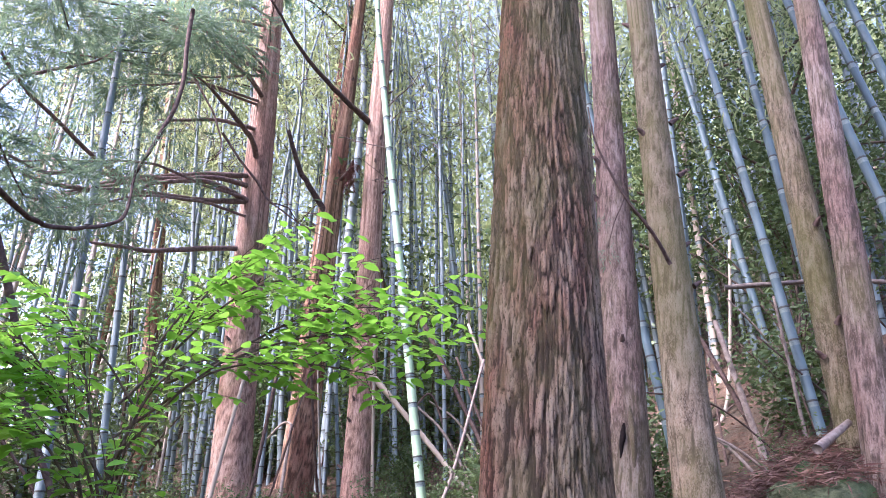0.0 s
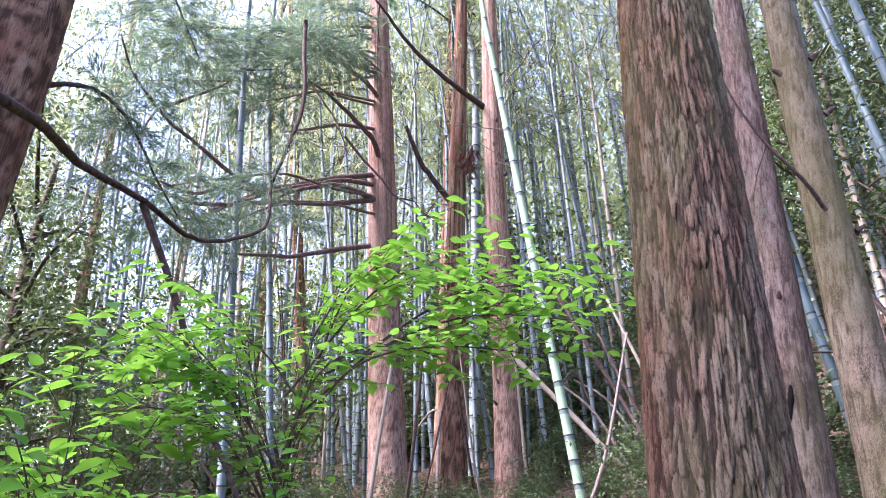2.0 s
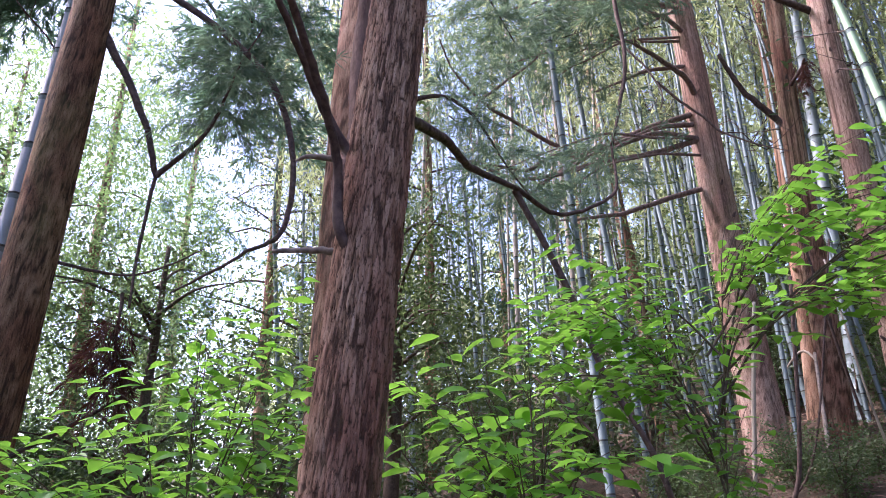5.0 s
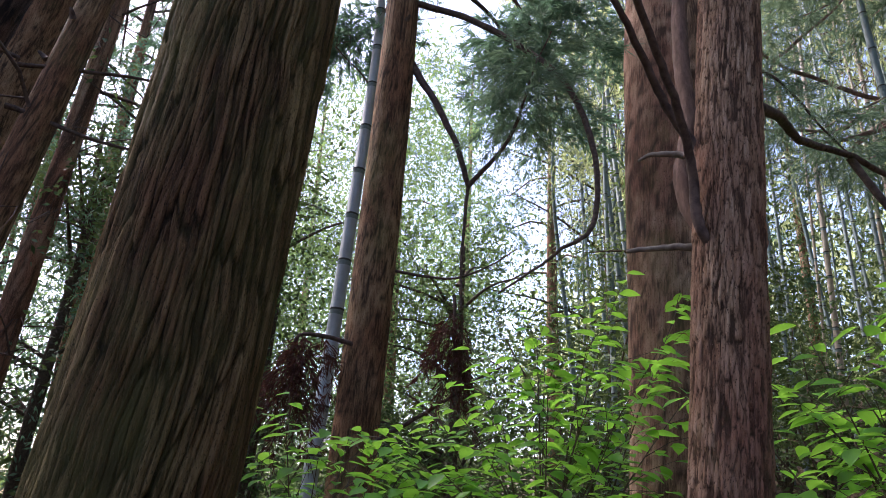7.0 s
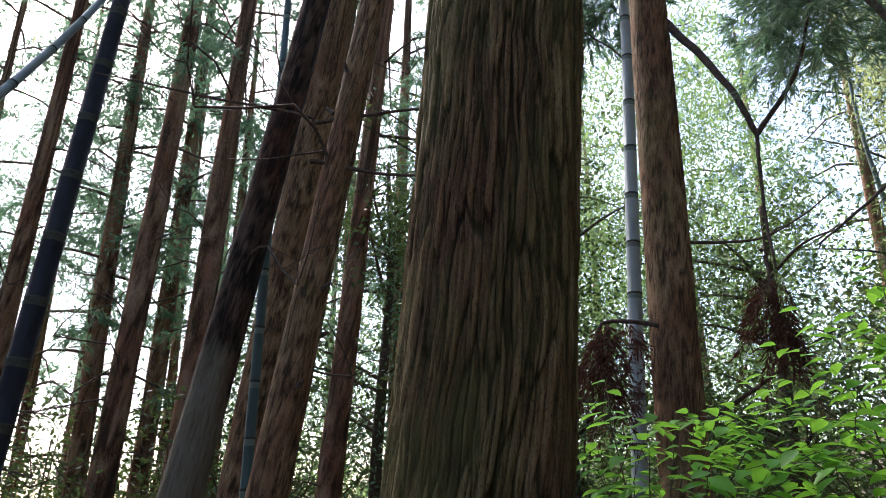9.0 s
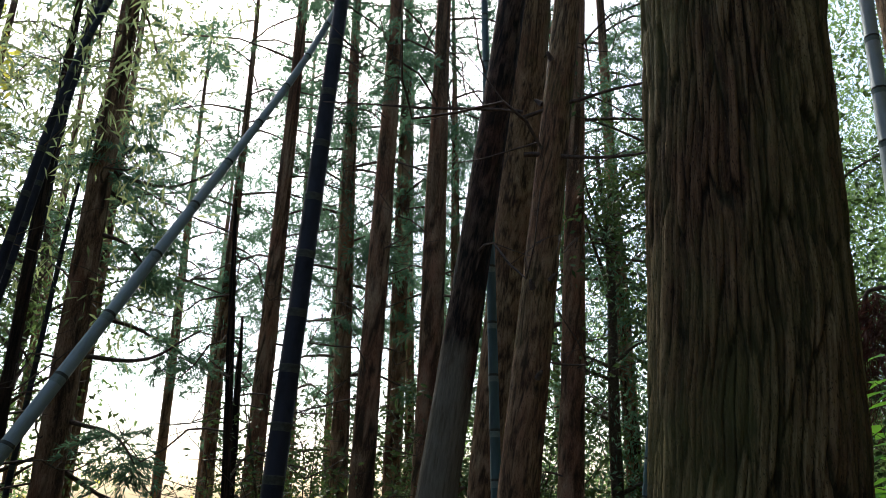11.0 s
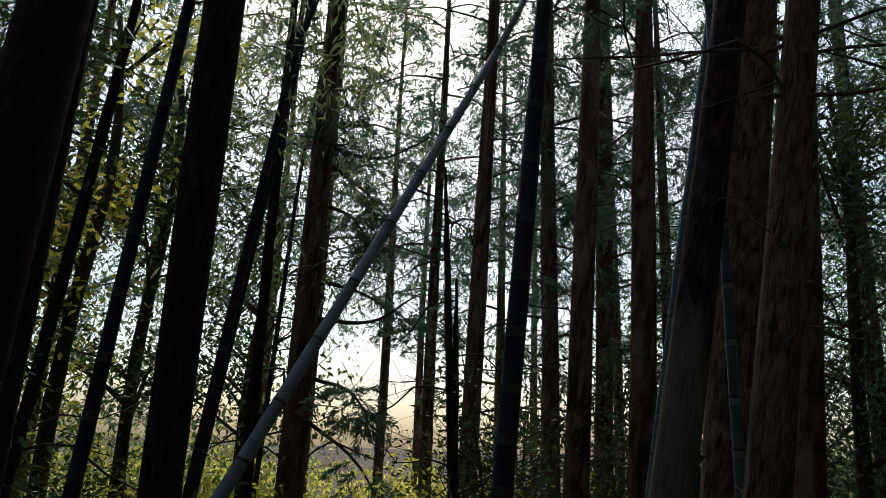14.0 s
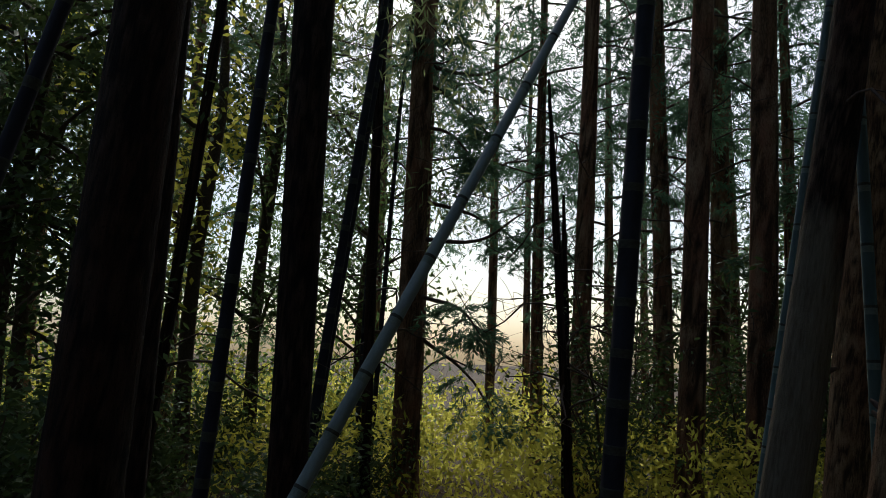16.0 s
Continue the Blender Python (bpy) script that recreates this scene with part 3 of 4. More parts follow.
twinf = cedar(-1.83, 1.34, 0.079, 0.051, 0.114, -0.006, BARK_RED, "forked cedar with stripping red-brown bark and dead limbs", detail=4, height=16.0, flare=0.1, seed=9, knots=5)
twinb = cedar(-3.61, 3.25, 0.041, 0.033, 0.251, 0.0193, BARK_RED, "red-brown cedar standing close behind another trunk", detail=1, height=18.0, flare=0.1, seed=12)
c13 = cedar(-5.15, 1.8, 0.012, 0.023, 0.165, -0.0042, BARK_BROWN, "straight brown cedar with long curved branches", detail=1, knots=4)
dark15 = cedar(-2.86, -0.08, 0.019, 0.077, 0.299, -0.0021, BARK_DARK, "massive dark cedar with furrowed bark and green algae", detail=3, height=22.0, flare=0.25, seed=3)
c16 = cedar(-5.21, -0.87, -0.001, 0.134, 0.128, -0.0073, BARK_BROWN, "straight brown cedar leaning slightly", detail=1, knots=10, twigs=2)
cedar(-5.35, -1.42, -0.018, 0.157, 0.132, -0.0058, BARK_STRIPPED, "leaning dark cedar, bark stripped grey at the foot", detail=1, knots=4, twigs=2)
cedar(-6.59, -1.16, -0.006, 0.106, 0.18, 0.0039, BARK_BROWN, "stout cedar behind leaning trunks", detail=1, twigs=3)
cedar(-10.72, -4.95, -0.008, 0.02, 0.138, -0.003, BARK_EDGE, "tall red-barked cedar with dead twigs at the wood's edge", twigs=16, crown=9)
cedar(-13.05, -4.39, 0.002, -0.007, 0.151, 0.0014, BARK_EDGE, "tall red-barked cedar with dead twigs at the wood's edge", twigs=16, crown=6)
c24 = cedar(-10.27, -3.22, -0.009, 0.036, 0.169, -0.0033, BARK_EDGE, "tall red-barked cedar with dead twigs at the wood's edge", twigs=16, crown=9)
cedar(-14.26, -3.74, -0.005, 0.02, 0.166, 0.0015, BARK_EDGE, "tall red-barked cedar with dead twigs at the wood's edge", twigs=16, crown=5)
cedar(-10.94, -2.52, -0.007, 0.04, 0.188, -0.0032, BARK_EDGE, "tall red-barked cedar with dead twigs at the wood's edge", twigs=16, crown=8)
cedar(-10.12, -0.5, 0.003, 0.079, 0.165, -0.0059, BARK_EDGE, "tall red-barked cedar with dead twigs at the wood's edge", twigs=16, crown=7)
cedar(-13.56, 0.66, 0.001, 0.011, 0.141, -0.0001, BARK_EDGE, "tall red-barked cedar with dead twigs at the wood's edge", twigs=16, crown=5)
# three trunks darkened by their bark colour as if backlit
cedar(-3.64, -3.84, 0.008, -0.008, 0.111, 0.0048, BARK_SHADED, "dark cedar trunk standing against the light", detail=1)
cedar(-2.15, -3.37, -0.037, 0.023, 0.143, -0.0086, BARK_SHADED, "dark cedar trunk standing against the light", detail=1)
cedar(-3.46, -5.02, -0.009, 0.006, 0.085, -0.0028, BARK_SHADED, "dark cedar trunk standing against the light", detail=1)
c31 = cedar(-7.89, -6.08, -0.002, 0.003, 0.163, -0.0059, BARK_EDGE, "red-brown cedar at the wood's edge", twigs=10, crown=8)

# the scarred hollow of the pinkish cedar and a dead twig on its neighbour
# the hollow's inner shade is coloured onto a raised dark spindle
branch(c2, [(1.313, 4.246, 2.294), (1.334, 4.224, 2.422), (1.373, 4.237, 2.56)], (0.006, 0.019, 0.006), "scar", BARK_SHADED, 10, "dark hollow scar", seed=40)
branch(c2, [(1.382, 4.224, 2.241), (1.395, 4.204, 2.434), (1.407, 4.226, 2.661)], (0.012, 0.022, 0.008), "scar_lip", BARK_PINK, 10, "pale swollen lip of bark", seed=41)
branch(c3, [(1.708, 3.984, 3.459), (1.568, 3.88, 3.638), (1.418, 3.831, 3.853), (1.278, 3.774, 4.199), (1.226, 3.739, 4.487)], (0.014, 0.009, 0.004), "dead_branch", WOOD_DEAD, 6, seed=42)
branch(c3, [(1.418, 3.831, 3.853), (1.314, 3.814, 3.641), (1.25, 3.783, 3.469)], (0.005, 0.002), "dead_branch", WOOD_DEAD, 5, seed=43, spray=6, size=0.14)
# limbs of the near cedars
branch(twinf, [(-1.86, 1.72, 3.2), (-2.02, 2.22, 3.39), (-2.16, 2.74, 3.51), (-2.26, 3.39, 3.66), (-2.3, 4.17, 3.77), (-2.06, 4.6, 4.06), (-2.07, 4.81, 4.58)], (0.025, 0.019, 0.01), label="long drooping dead limb", seed=1)
branch(twinf, [(-1.99, 5.16, 6.6), (-1.93, 5.08, 5.64), (-2.01, 4.94, 5.03), (-2.07, 4.81, 4.58)], (0.022, 0.014), spray=40, seed=2)
branch(twinf, [(-1.76, 1.36, 2.4), (-1.79, 1.262, 2.52), (-1.775, 1.235, 2.69), (-1.73, 1.13, 2.84), (-1.68, 0.98, 2.98), (-1.6, 0.75, 3.15)], (0.019, 0.015, 0.012), label="dead limb rising from a knot", seed=3)
branch(twinf, [(-1.83, 1.34, 2.85), (-1.85, 1.2, 3.0), (-1.8, 1.0, 3.15), (-1.74, 0.8, 3.3)], (0.018, 0.01), seed=4)
branch(twinf, [(-1.84, 1.37, 2.5), (-1.98, 1.31, 2.515), (-2.08, 1.25, 2.52)], (0.016, 0.011, 0.008), "dead_stub", WOOD_PALE, label="bleached dead stub", seed=5)
branch(twinf, [(-1.85, 1.41, 2.3), (-1.91, 1.45, 2.56), (-1.98, 1.49, 2.72), (-2.01, 1.54, 2.91), (-2.03, 1.58, 3.09), (-2.05, 1.62, 3.31), (-2.08, 1.66, 3.58), (-2.1, 1.71, 3.87), (-2.12, 1.78, 4.4)], (0.02, 0.036, 0.036, 0.034, 0.034, 0.033, 0.03), "side_stem", WOOD_STEM, 14, "thin pale side stem fused to the trunk", seed=6)
branch(twinf, [(-1.89, 1.36, 2.85), (-1.98, 1.31, 2.88), (-2.04, 1.29, 2.87)], (0.014, 0.005), "dead_stub", WOOD_PALE, seed=7)
branch(c13, [(-5.02, 2.0, 5.92), (-4.56, 2.39, 5.6), (-4.02, 2.73, 4.88), (-3.68, 2.78, 4.15), (-3.64, 2.69, 3.54), (-3.69, 2.49, 3.26), (-3.9, 2.1, 2.96)], (0.03, 0.026, 0.018, 0.006), label="long limb curving down in an arc", seed=8)
branch(c13, [(-5.02, 2.0, 5.28), (-4.7, 2.18, 4.6), (-4.51, 2.28, 4.0)], (0.034, 0.026, 0.02), seed=9)
branch(c13, [(-4.51, 2.28, 4.0), (-4.25, 2.46, 4.34), (-4.09, 2.5, 4.67), (-3.9, 2.6, 5.2)], (0.02, 0.012, 0.006), spray=170, seed=10)
branch(c13, [(-4.51, 2.28, 4.0), (-4.45, 2.2, 3.4), (-4.3, 2.1, 2.95)], (0.014, 0.008), seed=11)
branch(c13, [(-4.36, 2.08, 3.05), (-4.31, 2.05, 2.8), (-4.3, 2.04, 2.5)], (0.012, 0.005), "dead_spray", spray=80, seed=12, leaf=LEAF_DEAD, size=0.2, label="hanging rust-brown dead spray")
branch(c13, [(-5.05, 1.75, 2.75), (-5.12, 1.4, 2.8), (-5.16, 1.29, 2.75), (-5.17, 1.28, 2.45)], (0.02, 0.006), "dead_spray", spray=110, seed=13, leaf=LEAF_DEAD, size=0.22, label="hanging rust-brown dead spray")
branch(c13, [(-5.1, 1.85, 2.05), (-4.6, 2.1, 2.3), (-4.1, 2.3, 2.55)], (0.02, 0.006), seed=14)
branch(c13, [(-5.1, 1.9, 3.4), (-4.7, 2.3, 3.3), (-4.3, 2.6, 3.5)], (0.014, 0.004), seed=15)
for k, (pts, thick) in enumerate((
        ([(-2.28, 9.05, 7.15), (-2.82, 8.71, 6.93), (-3.34, 8.37, 6.7), (-3.59, 8.03, 6.46), (-3.85, 7.68, 6.1), (-4.08, 7.34, 5.75), (-4.19, 7.0, 5.6)], 0.045),
        ([(-2.27, 9.05, 6.98), (-2.65, 8.7, 6.9), (-3.02, 8.35, 6.67), (-3.49, 8.0, 6.37), (-3.76, 7.65, 6.07), (-3.93, 7.3, 5.82)], 0.04),
        ([(-2.24, 9.05, 6.72), (-2.49, 8.76, 6.75), (-2.74, 8.47, 6.69), (-3.11, 8.18, 6.5), (-3.29, 7.89, 6.27), (-3.52, 7.6, 6.0)], 0.045),
        ([(-2.26, 9.05, 6.71), (-2.76, 8.61, 6.47), (-3.24, 8.18, 6.3), (-3.51, 7.74, 6.11), (-3.74, 7.31, 5.9), (-4.06, 6.87, 5.78), (-4.52, 6.44, 5.98), (-4.48, 6.0, 5.81)], 0.042),
        ([(-2.31, 9.05, 5.96), (-2.95, 8.43, 5.64), (-3.38, 7.82, 5.39), (-3.65, 7.2, 5.18)], 0.04),
        ([(-2.17, 9.05, 7.46), (-2.2, 8.69, 7.59), (-2.36, 8.32, 7.67), (-2.6, 7.96, 7.81), (-2.82, 7.6, 7.88)], 0.045),
        ([(-2.25, 9.05, 7.98), (-2.72, 8.7, 7.88), (-3.1, 8.35, 7.61), (-3.29, 8.0, 7.36)], 0.034),
        ([(-2.2, 9.05, 8.59), (-2.28, 8.69, 8.61), (-2.5, 8.32, 8.63), (-2.84, 7.96, 8.9), (-2.98, 7.6, 8.84)], 0.04),
        ([(-2.22, 9.05, 9.05), (-2.48, 8.7, 9.02), (-2.66, 8.35, 9.01), (-2.76, 8.0, 8.82)], 0.03),
        ([(-2.31, 9.05, 10.04), (-2.64, 8.62, 9.73), (-2.99, 8.2, 9.36)], 0.032),
        ([(-2.31, 9.05, 9.78), (-2.54, 8.62, 9.52), (-2.75, 8.2, 9.1)], 0.028),
        ([(-2.22, 9.05, 9.0), (-2.73, 8.57, 8.57), (-3.07, 8.08, 8.19), (-3.43, 7.6, 7.81)], 0.024),
        ([(-2.82, 7.6, 7.88), (-2.44, 7.53, 7.16), (-2.25, 7.47, 6.67), (-2.27, 7.4, 6.36)], 0.016),
        ([(-2.47, 8.2, 7.31), (-2.03, 8.53, 6.74), (-1.68, 8.87, 6.45), (-1.14, 9.2, 6.23)], 0.02),
        ([(-3.57, 7.9, 6.4), (-3.88, 7.44, 6.54), (-4.21, 6.98, 6.76), (-4.35, 6.52, 6.88), (-4.41, 6.06, 7.08), (-4.3, 5.6, 7.22)], 0.03),
        ([(-4.19, 6.3, 6.66), (-3.88, 6.4, 6.86), (-3.49, 6.5, 7.08), (-3.34, 6.6, 7.38)], 0.022),
        ([(-4.19, 6.3, 6.66), (-4.26, 6.2, 6.29), (-4.2, 6.1, 5.89), (-4.11, 6.0, 5.55)], 0.014),
        ([(-3.52, 7.9, 6.33), (-3.63, 7.3, 6.15), (-3.78, 6.7, 5.73), (-3.82, 6.1, 5.52), (-4.04, 5.5, 5.42)], 0.03))):
    branch(c6, pts, (thick, 0.75 * thick, 0.3 * thick), mat=WOOD_LIMB, label="long bare lower limb", seed=20 + k)
branch(c8, [(-0.45, 8.97, 8.01), (-0.94, 8.43, 8.21), (-1.55, 7.83, 8.67), (-1.82, 7.36, 8.94)], (0.05, 0.03, 0.015), seed=30)
branch(c7, [(-1.2, 9.9, 7.0), (-1.6, 9.6, 7.6), (-1.8, 9.4, 8.2)], (0.05, 0.03), seed=31)
branch(c7, [(-1.0, 9.9, 7.6), (-0.75, 9.0, 7.3), (-0.7, 8.6, 7.15)], (0.03, 0.015), spray=70, leaf=LEAF_DEAD, size=0.15, seed=32, label="limb with a dark clump of dead twigs")
branch(c16, [(-5.2, -0.75, 4.2), (-5.15, -0.1, 4.35), (-5.0, 0.35, 4.3)], (0.016, 0.006), seed=33)
branch(c16, [(-5.2, -0.75, 3.9), (-5.1, -0.3, 3.8), (-4.9, 0.3, 3.7)], (0.02, 0.006), seed=34)
branch(c16, [(-5.2, -0.75, 4.25), (-5.1, -1.5, 4.3), (-5.0, -2.2, 4.35)], (0.014, 0.004), seed=35)
# needle-bearing limbs
for k, end in enumerate(((-3.37, 6.6, 7.91), (-2.77, 7.0, 7.76), (-3.93, 6.4, 7.59), (-2.59, 7.4, 8.68), (-4.33, 6.0, 6.87), (-3.31, 6.8, 6.95), (-3.75, 5.6, 5.2), (-3.4, 6.0, 4.9), (-2.54, 6.51, 7.6), (-4.2, 5.7, 7.5))):
    root = np.array((-2.2, 9.15, min(10.8, end[2] + 1.6)))
    tip = np.array(end)
    branch(c6, [root, 0.5 * root + 0.5 * tip + (0, 0, 0.25), 0.2 * root + 0.8 * tip + (0, 0, 0.12), tip], (0.022, 0.014, 0.004), mat=WOOD_LIMB, label="limb with hanging green needles", spray=70, seed=60 + k, size=0.42, thin=0.5)
branch(twinb, [(-3.5, 3.3, 4.6), (-3.1, 4.0, 5.0), (-2.8, 4.7, 4.3)], (0.03, 0.015, 0.006), spray=110, seed=66)
branch(twinb, [(-3.4, 3.3, 6.4), (-3.2, 4.3, 6.9), (-3.06, 5.14, 6.3)], (0.03, 0.015, 0.006), spray=180, seed=67)
for k, pts in enumerate(([(-5.0, 2.0, 6.4), (-5.4, 3.2, 6.5), (-5.89, 3.94, 6.1)], [(-5.0, 2.0, 6.8), (-5.2, 3.4, 6.6), (-5.55, 4.31, 5.75)], [(-5.0, 2.0, 7.2), (-5.1, 3.5, 7.2), (-5.26, 4.59, 6.7)], [(-5.0, 2.0, 6.2), (-6.2, 2.2, 6.6), (-6.97, 2.14, 6.5)])):
    branch(c13, pts, (0.03, 0.018, 0.006), label="limb with hanging green needles", spray=190, seed=70 + k, size=0.34, leaf=LEAF_CEDAR, thin=0.9)
for k, pts in enumerate(([(-7.9, -6.0, 6.0), (-8.0, -6.1, 5.8), (-8.11, -5.92, 5.3)], [(-7.9, -6.0, 4.6), (-8.1, -5.7, 4.5), (-8.41, -5.44, 4.1)], [(-7.9, -6.0, 3.6), (-8.8, -5.6, 3.5), (-9.66, -5.21, 3.1)], [(-7.9, -6.0, 2.4), (-7.8, -5.3, 2.2), (-7.57, -4.89, 1.9)],
                         [(-7.9, -6.0, 6.6), (-8.4, -6.2, 6.6), (-8.88, -6.22, 6.2)], [(-7.9, -6.0, 5.2), (-8.6, -5.9, 5.1), (-9.25, -5.62, 4.7)], [(-7.9, -6.0, 1.9), (-8.7, -5.7, 1.4), (-9.51, -5.51, 0.6)])):
    branch(c31, pts, (0.03, 0.018, 0.006), label="limb with hanging green needles", spray=90, seed=80 + k, size=0.28, leaf=LEAF_CEDAR, thin=0.9)
branch(c31, [(-7.9, -5.9, 3.1), (-8.0, -5.2, 3.05), (-8.1, -4.6, 3.4)], (0.03, 0.01), seed=36)
branch(c31, [(-7.9, -5.9, 5.4), (-8.2, -5.3, 5.3), (-8.4, -4.7, 5.6)], (0.03, 0.01), spray=60, seed=37, leaf=LEAF_CEDAR)

# ---- bamboo ----
def bamboo(x, y, lx, ly, r, kind="blue", label="", leafy=True, variant=None, turn=None):
    """A bamboo plant whose axis stands at x, y at 1.6 m."""
    rng = np.random.default_rng(int(abs(x * 977 + y * 389)))
    v = int(rng.integers(0, 3)) if variant is None else variant
    bx, by = x, y
    for _ in range(3):
        z0 = float(ground(bx, by))
        bx, by = x + lx * (z0 - 1.6), y + ly * (z0 - 1.6)
    label = label or {"blue": "waxy blue-green bamboo culm in the grove", "green": "fresh green bamboo culm", "pale": "pale grey bamboo culm", "teal": "blue-green bamboo culm above the bank", "shadowed": "bamboo culm with backlit shade in its colour", "dead": "dead straw-coloured bamboo pole"}[kind]
    plant = empty("bamboo", leaning(bx, by, z0 - 0.05, lx, ly, rng.random() * 360 if turn is None else turn), label, "bamboo", "bamboo grove")
    part("culm", CULMS[kind][v][0], plant).matrix_basis = Matrix.Diagonal((r / 0.05, r / 0.05, 1, 1)) if r > 0.02 else Matrix.Scale(r / 0.05, 4)
    if leafy:
        part("leaves", BAMBOO_CROWNS[v][0], plant)
        part("twigwork", BAMBOO_CROWNS[v][1], plant)
    else:
        for k in range(3):
            part("side_branch", TWIGS[int(rng.integers(0, 4))], plant).matrix_basis = pose(0, 0, rng.uniform(4.5, 8), 0, rng.uniform(-60, -30), rng.random() * 360) @ Matrix.Scale(0.7, 4)
    return plant


bamboo(0.31, 7.58, -0.093, -0.001, 0.05, "green", "bright green bamboo culm standing out from the grove", leafy=False)
bamboo(-3.16, 6.78, -0.031, -0.015, 0.045, "blue")
bamboo(-3.25, 8.37, -0.061, -0.025, 0.044, "blue")
bamboo(-1.22, 10.71, 0.06, 0.006, 0.088, "blue")
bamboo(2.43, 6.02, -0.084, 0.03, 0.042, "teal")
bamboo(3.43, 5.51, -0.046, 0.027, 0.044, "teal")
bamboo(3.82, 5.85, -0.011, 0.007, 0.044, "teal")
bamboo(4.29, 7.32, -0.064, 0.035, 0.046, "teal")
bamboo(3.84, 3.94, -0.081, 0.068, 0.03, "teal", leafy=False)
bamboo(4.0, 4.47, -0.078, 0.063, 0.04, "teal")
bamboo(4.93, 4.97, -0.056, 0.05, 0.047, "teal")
bamboo(-6.01, 1.85, 0.026, 0.057, 0.067, "pale", "smooth grey-green bamboo culm behind a cedar", leafy=False)
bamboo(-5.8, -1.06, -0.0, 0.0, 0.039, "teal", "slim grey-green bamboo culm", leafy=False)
bamboo(-5.25, -2.48, -0.025, 0.065, 0.074, "shadowed", "thick bamboo culm, coloured dark as if backlit", leafy=False)
bamboo(-3.54, -3.23, -0.517, 0.229, 0.038, "blue", "long grey bamboo culm leaning far over", leafy=False)
bamboo(-5.74, -5.55, -0.07, 0.081, 0.049, "shadowed", "grey bamboo culm standing against the light")
bamboo(-3.59, -4.43, -0.047, 0.04, 0.045, "shadowed", "grey bamboo culm standing against the light", leafy=False)
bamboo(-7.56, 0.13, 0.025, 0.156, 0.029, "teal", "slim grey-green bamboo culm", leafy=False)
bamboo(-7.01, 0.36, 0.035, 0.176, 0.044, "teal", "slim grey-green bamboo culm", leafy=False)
bamboo(-2.01, -4.45, -0.187, 0.087, 0.042, "shadowed", "grey bamboo culm standing against the light", leafy=False)
bamboo(-6.2, -5.92, -0.074, 0.086, 0.049, "shadowed", "grey bamboo culm standing against the light")
bamboo(-7.61, -6.59, -0.009, 0.011, 0.046, "shadowed", "grey bamboo culm standing against the light")
bamboo(-8.52, -7.06, -0.021, 0.028, 0.038, "shadowed", "grey bamboo culm standing against the light")
bamboo(-6.88, -1.76, -0.018, 0.158, 0.042, "teal", "slim grey-green bamboo culm", leafy=False)
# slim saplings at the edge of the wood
# their backlit darkness is in the bark colour too
cedar(-7.85, -4.01, 0.028, -0.057, 0.042, -0.0018, BARK_SHADED, "slim dark sapling with a broken top and side twigs", height=5.0, crown=0, twigs=12, group="saplings")
cedar(-8.4, -4.19, 0.012, -0.027, 0.051, -0.0099, BARK_SHADED, "short dark sapling with a broken top", height=3.8, crown=0, twigs=14, group="saplings")
cedar(-6.81, -5.84, 0.009, -0.011, 0.055, -0.0, BARK_SHADED, "slim dark sapling trunk with side twigs", height=9.0, crown=0, twigs=14, group="saplings")
cedar(-4.71, -6.59, -0.057, 0.041, 0.054, -0.0021, BARK_SHADED, "slim dark sapling trunk with side twigs", height=9.0, crown=0, twigs=14, group="saplings")

# the grove on the slope
rng = np.random.default_rng(8)
taken = [(0.42, 2.14), (1.4, 4.4), (1.7, 4.1), (-2.1, 9.3), (-0.6, 9.0), (-1.4, 9.9), (-1.8, 1.3), (-2.9, -0.1)]
planted = 0
while planted < 215:
    az, d = radians(rng.uniform(-50, 42)), rng.uniform(8.5, 22) if planted % 3 else rng.uniform(9, 14)
    x, y = np.sin(az) * d, np.cos(az) * d
    if min(np.hypot(x - a, y - b) for a, b in taken) < 0.35 or (x > 1.2 and d < 9) or (radians(-42) < az < radians(6) and d < 11.5):
        continue
    taken.append((x, y))
    dead = rng.random() < 0.06 and d > 9.5
    bamboo(x, y, rng.normal(-0.01, 0.05), rng.normal(-0.01, 0.04), rng.uniform(0.032, 0.056) if d < 13 else rng.uniform(0.026, 0.044), "dead" if dead else "blue", leafy=not dead and rng.random() < 0.5)
    planted += 1


more = 0
while more < 30:
    az, d = radians(rng.uniform(-26, 8)), rng.uniform(9.8, 13.5)
    x, y = np.sin(az) * d, np.cos(az) * d
    if min(np.hypot(x - a, y - b) for a, b in taken) < 0.3:
        continue
    taken.append((x, y))
    bamboo(x, y, rng.normal(0.0, 0.04), rng.normal(0.0, 0.03), rng.uniform(0.026, 0.036), "dead" if more % 9 == 4 else "blue", leafy=False)
    more += 1


# ---- evergreen bushes under the trees ----
def bush(x, y, variant, scale, turn, label="dark evergreen broadleaf bush under the trees"):
    b = empty("evergreen_bush", pose(x, y, float(ground(x, y)) - 0.03, 0, 0, turn) @ Matrix.Scale(scale, 4), label, "bush", "understorey bushes")
    part("leaves", BUSHES[variant][0], b)
    part("stemwork", BUSHES[variant][1], b)
    return b


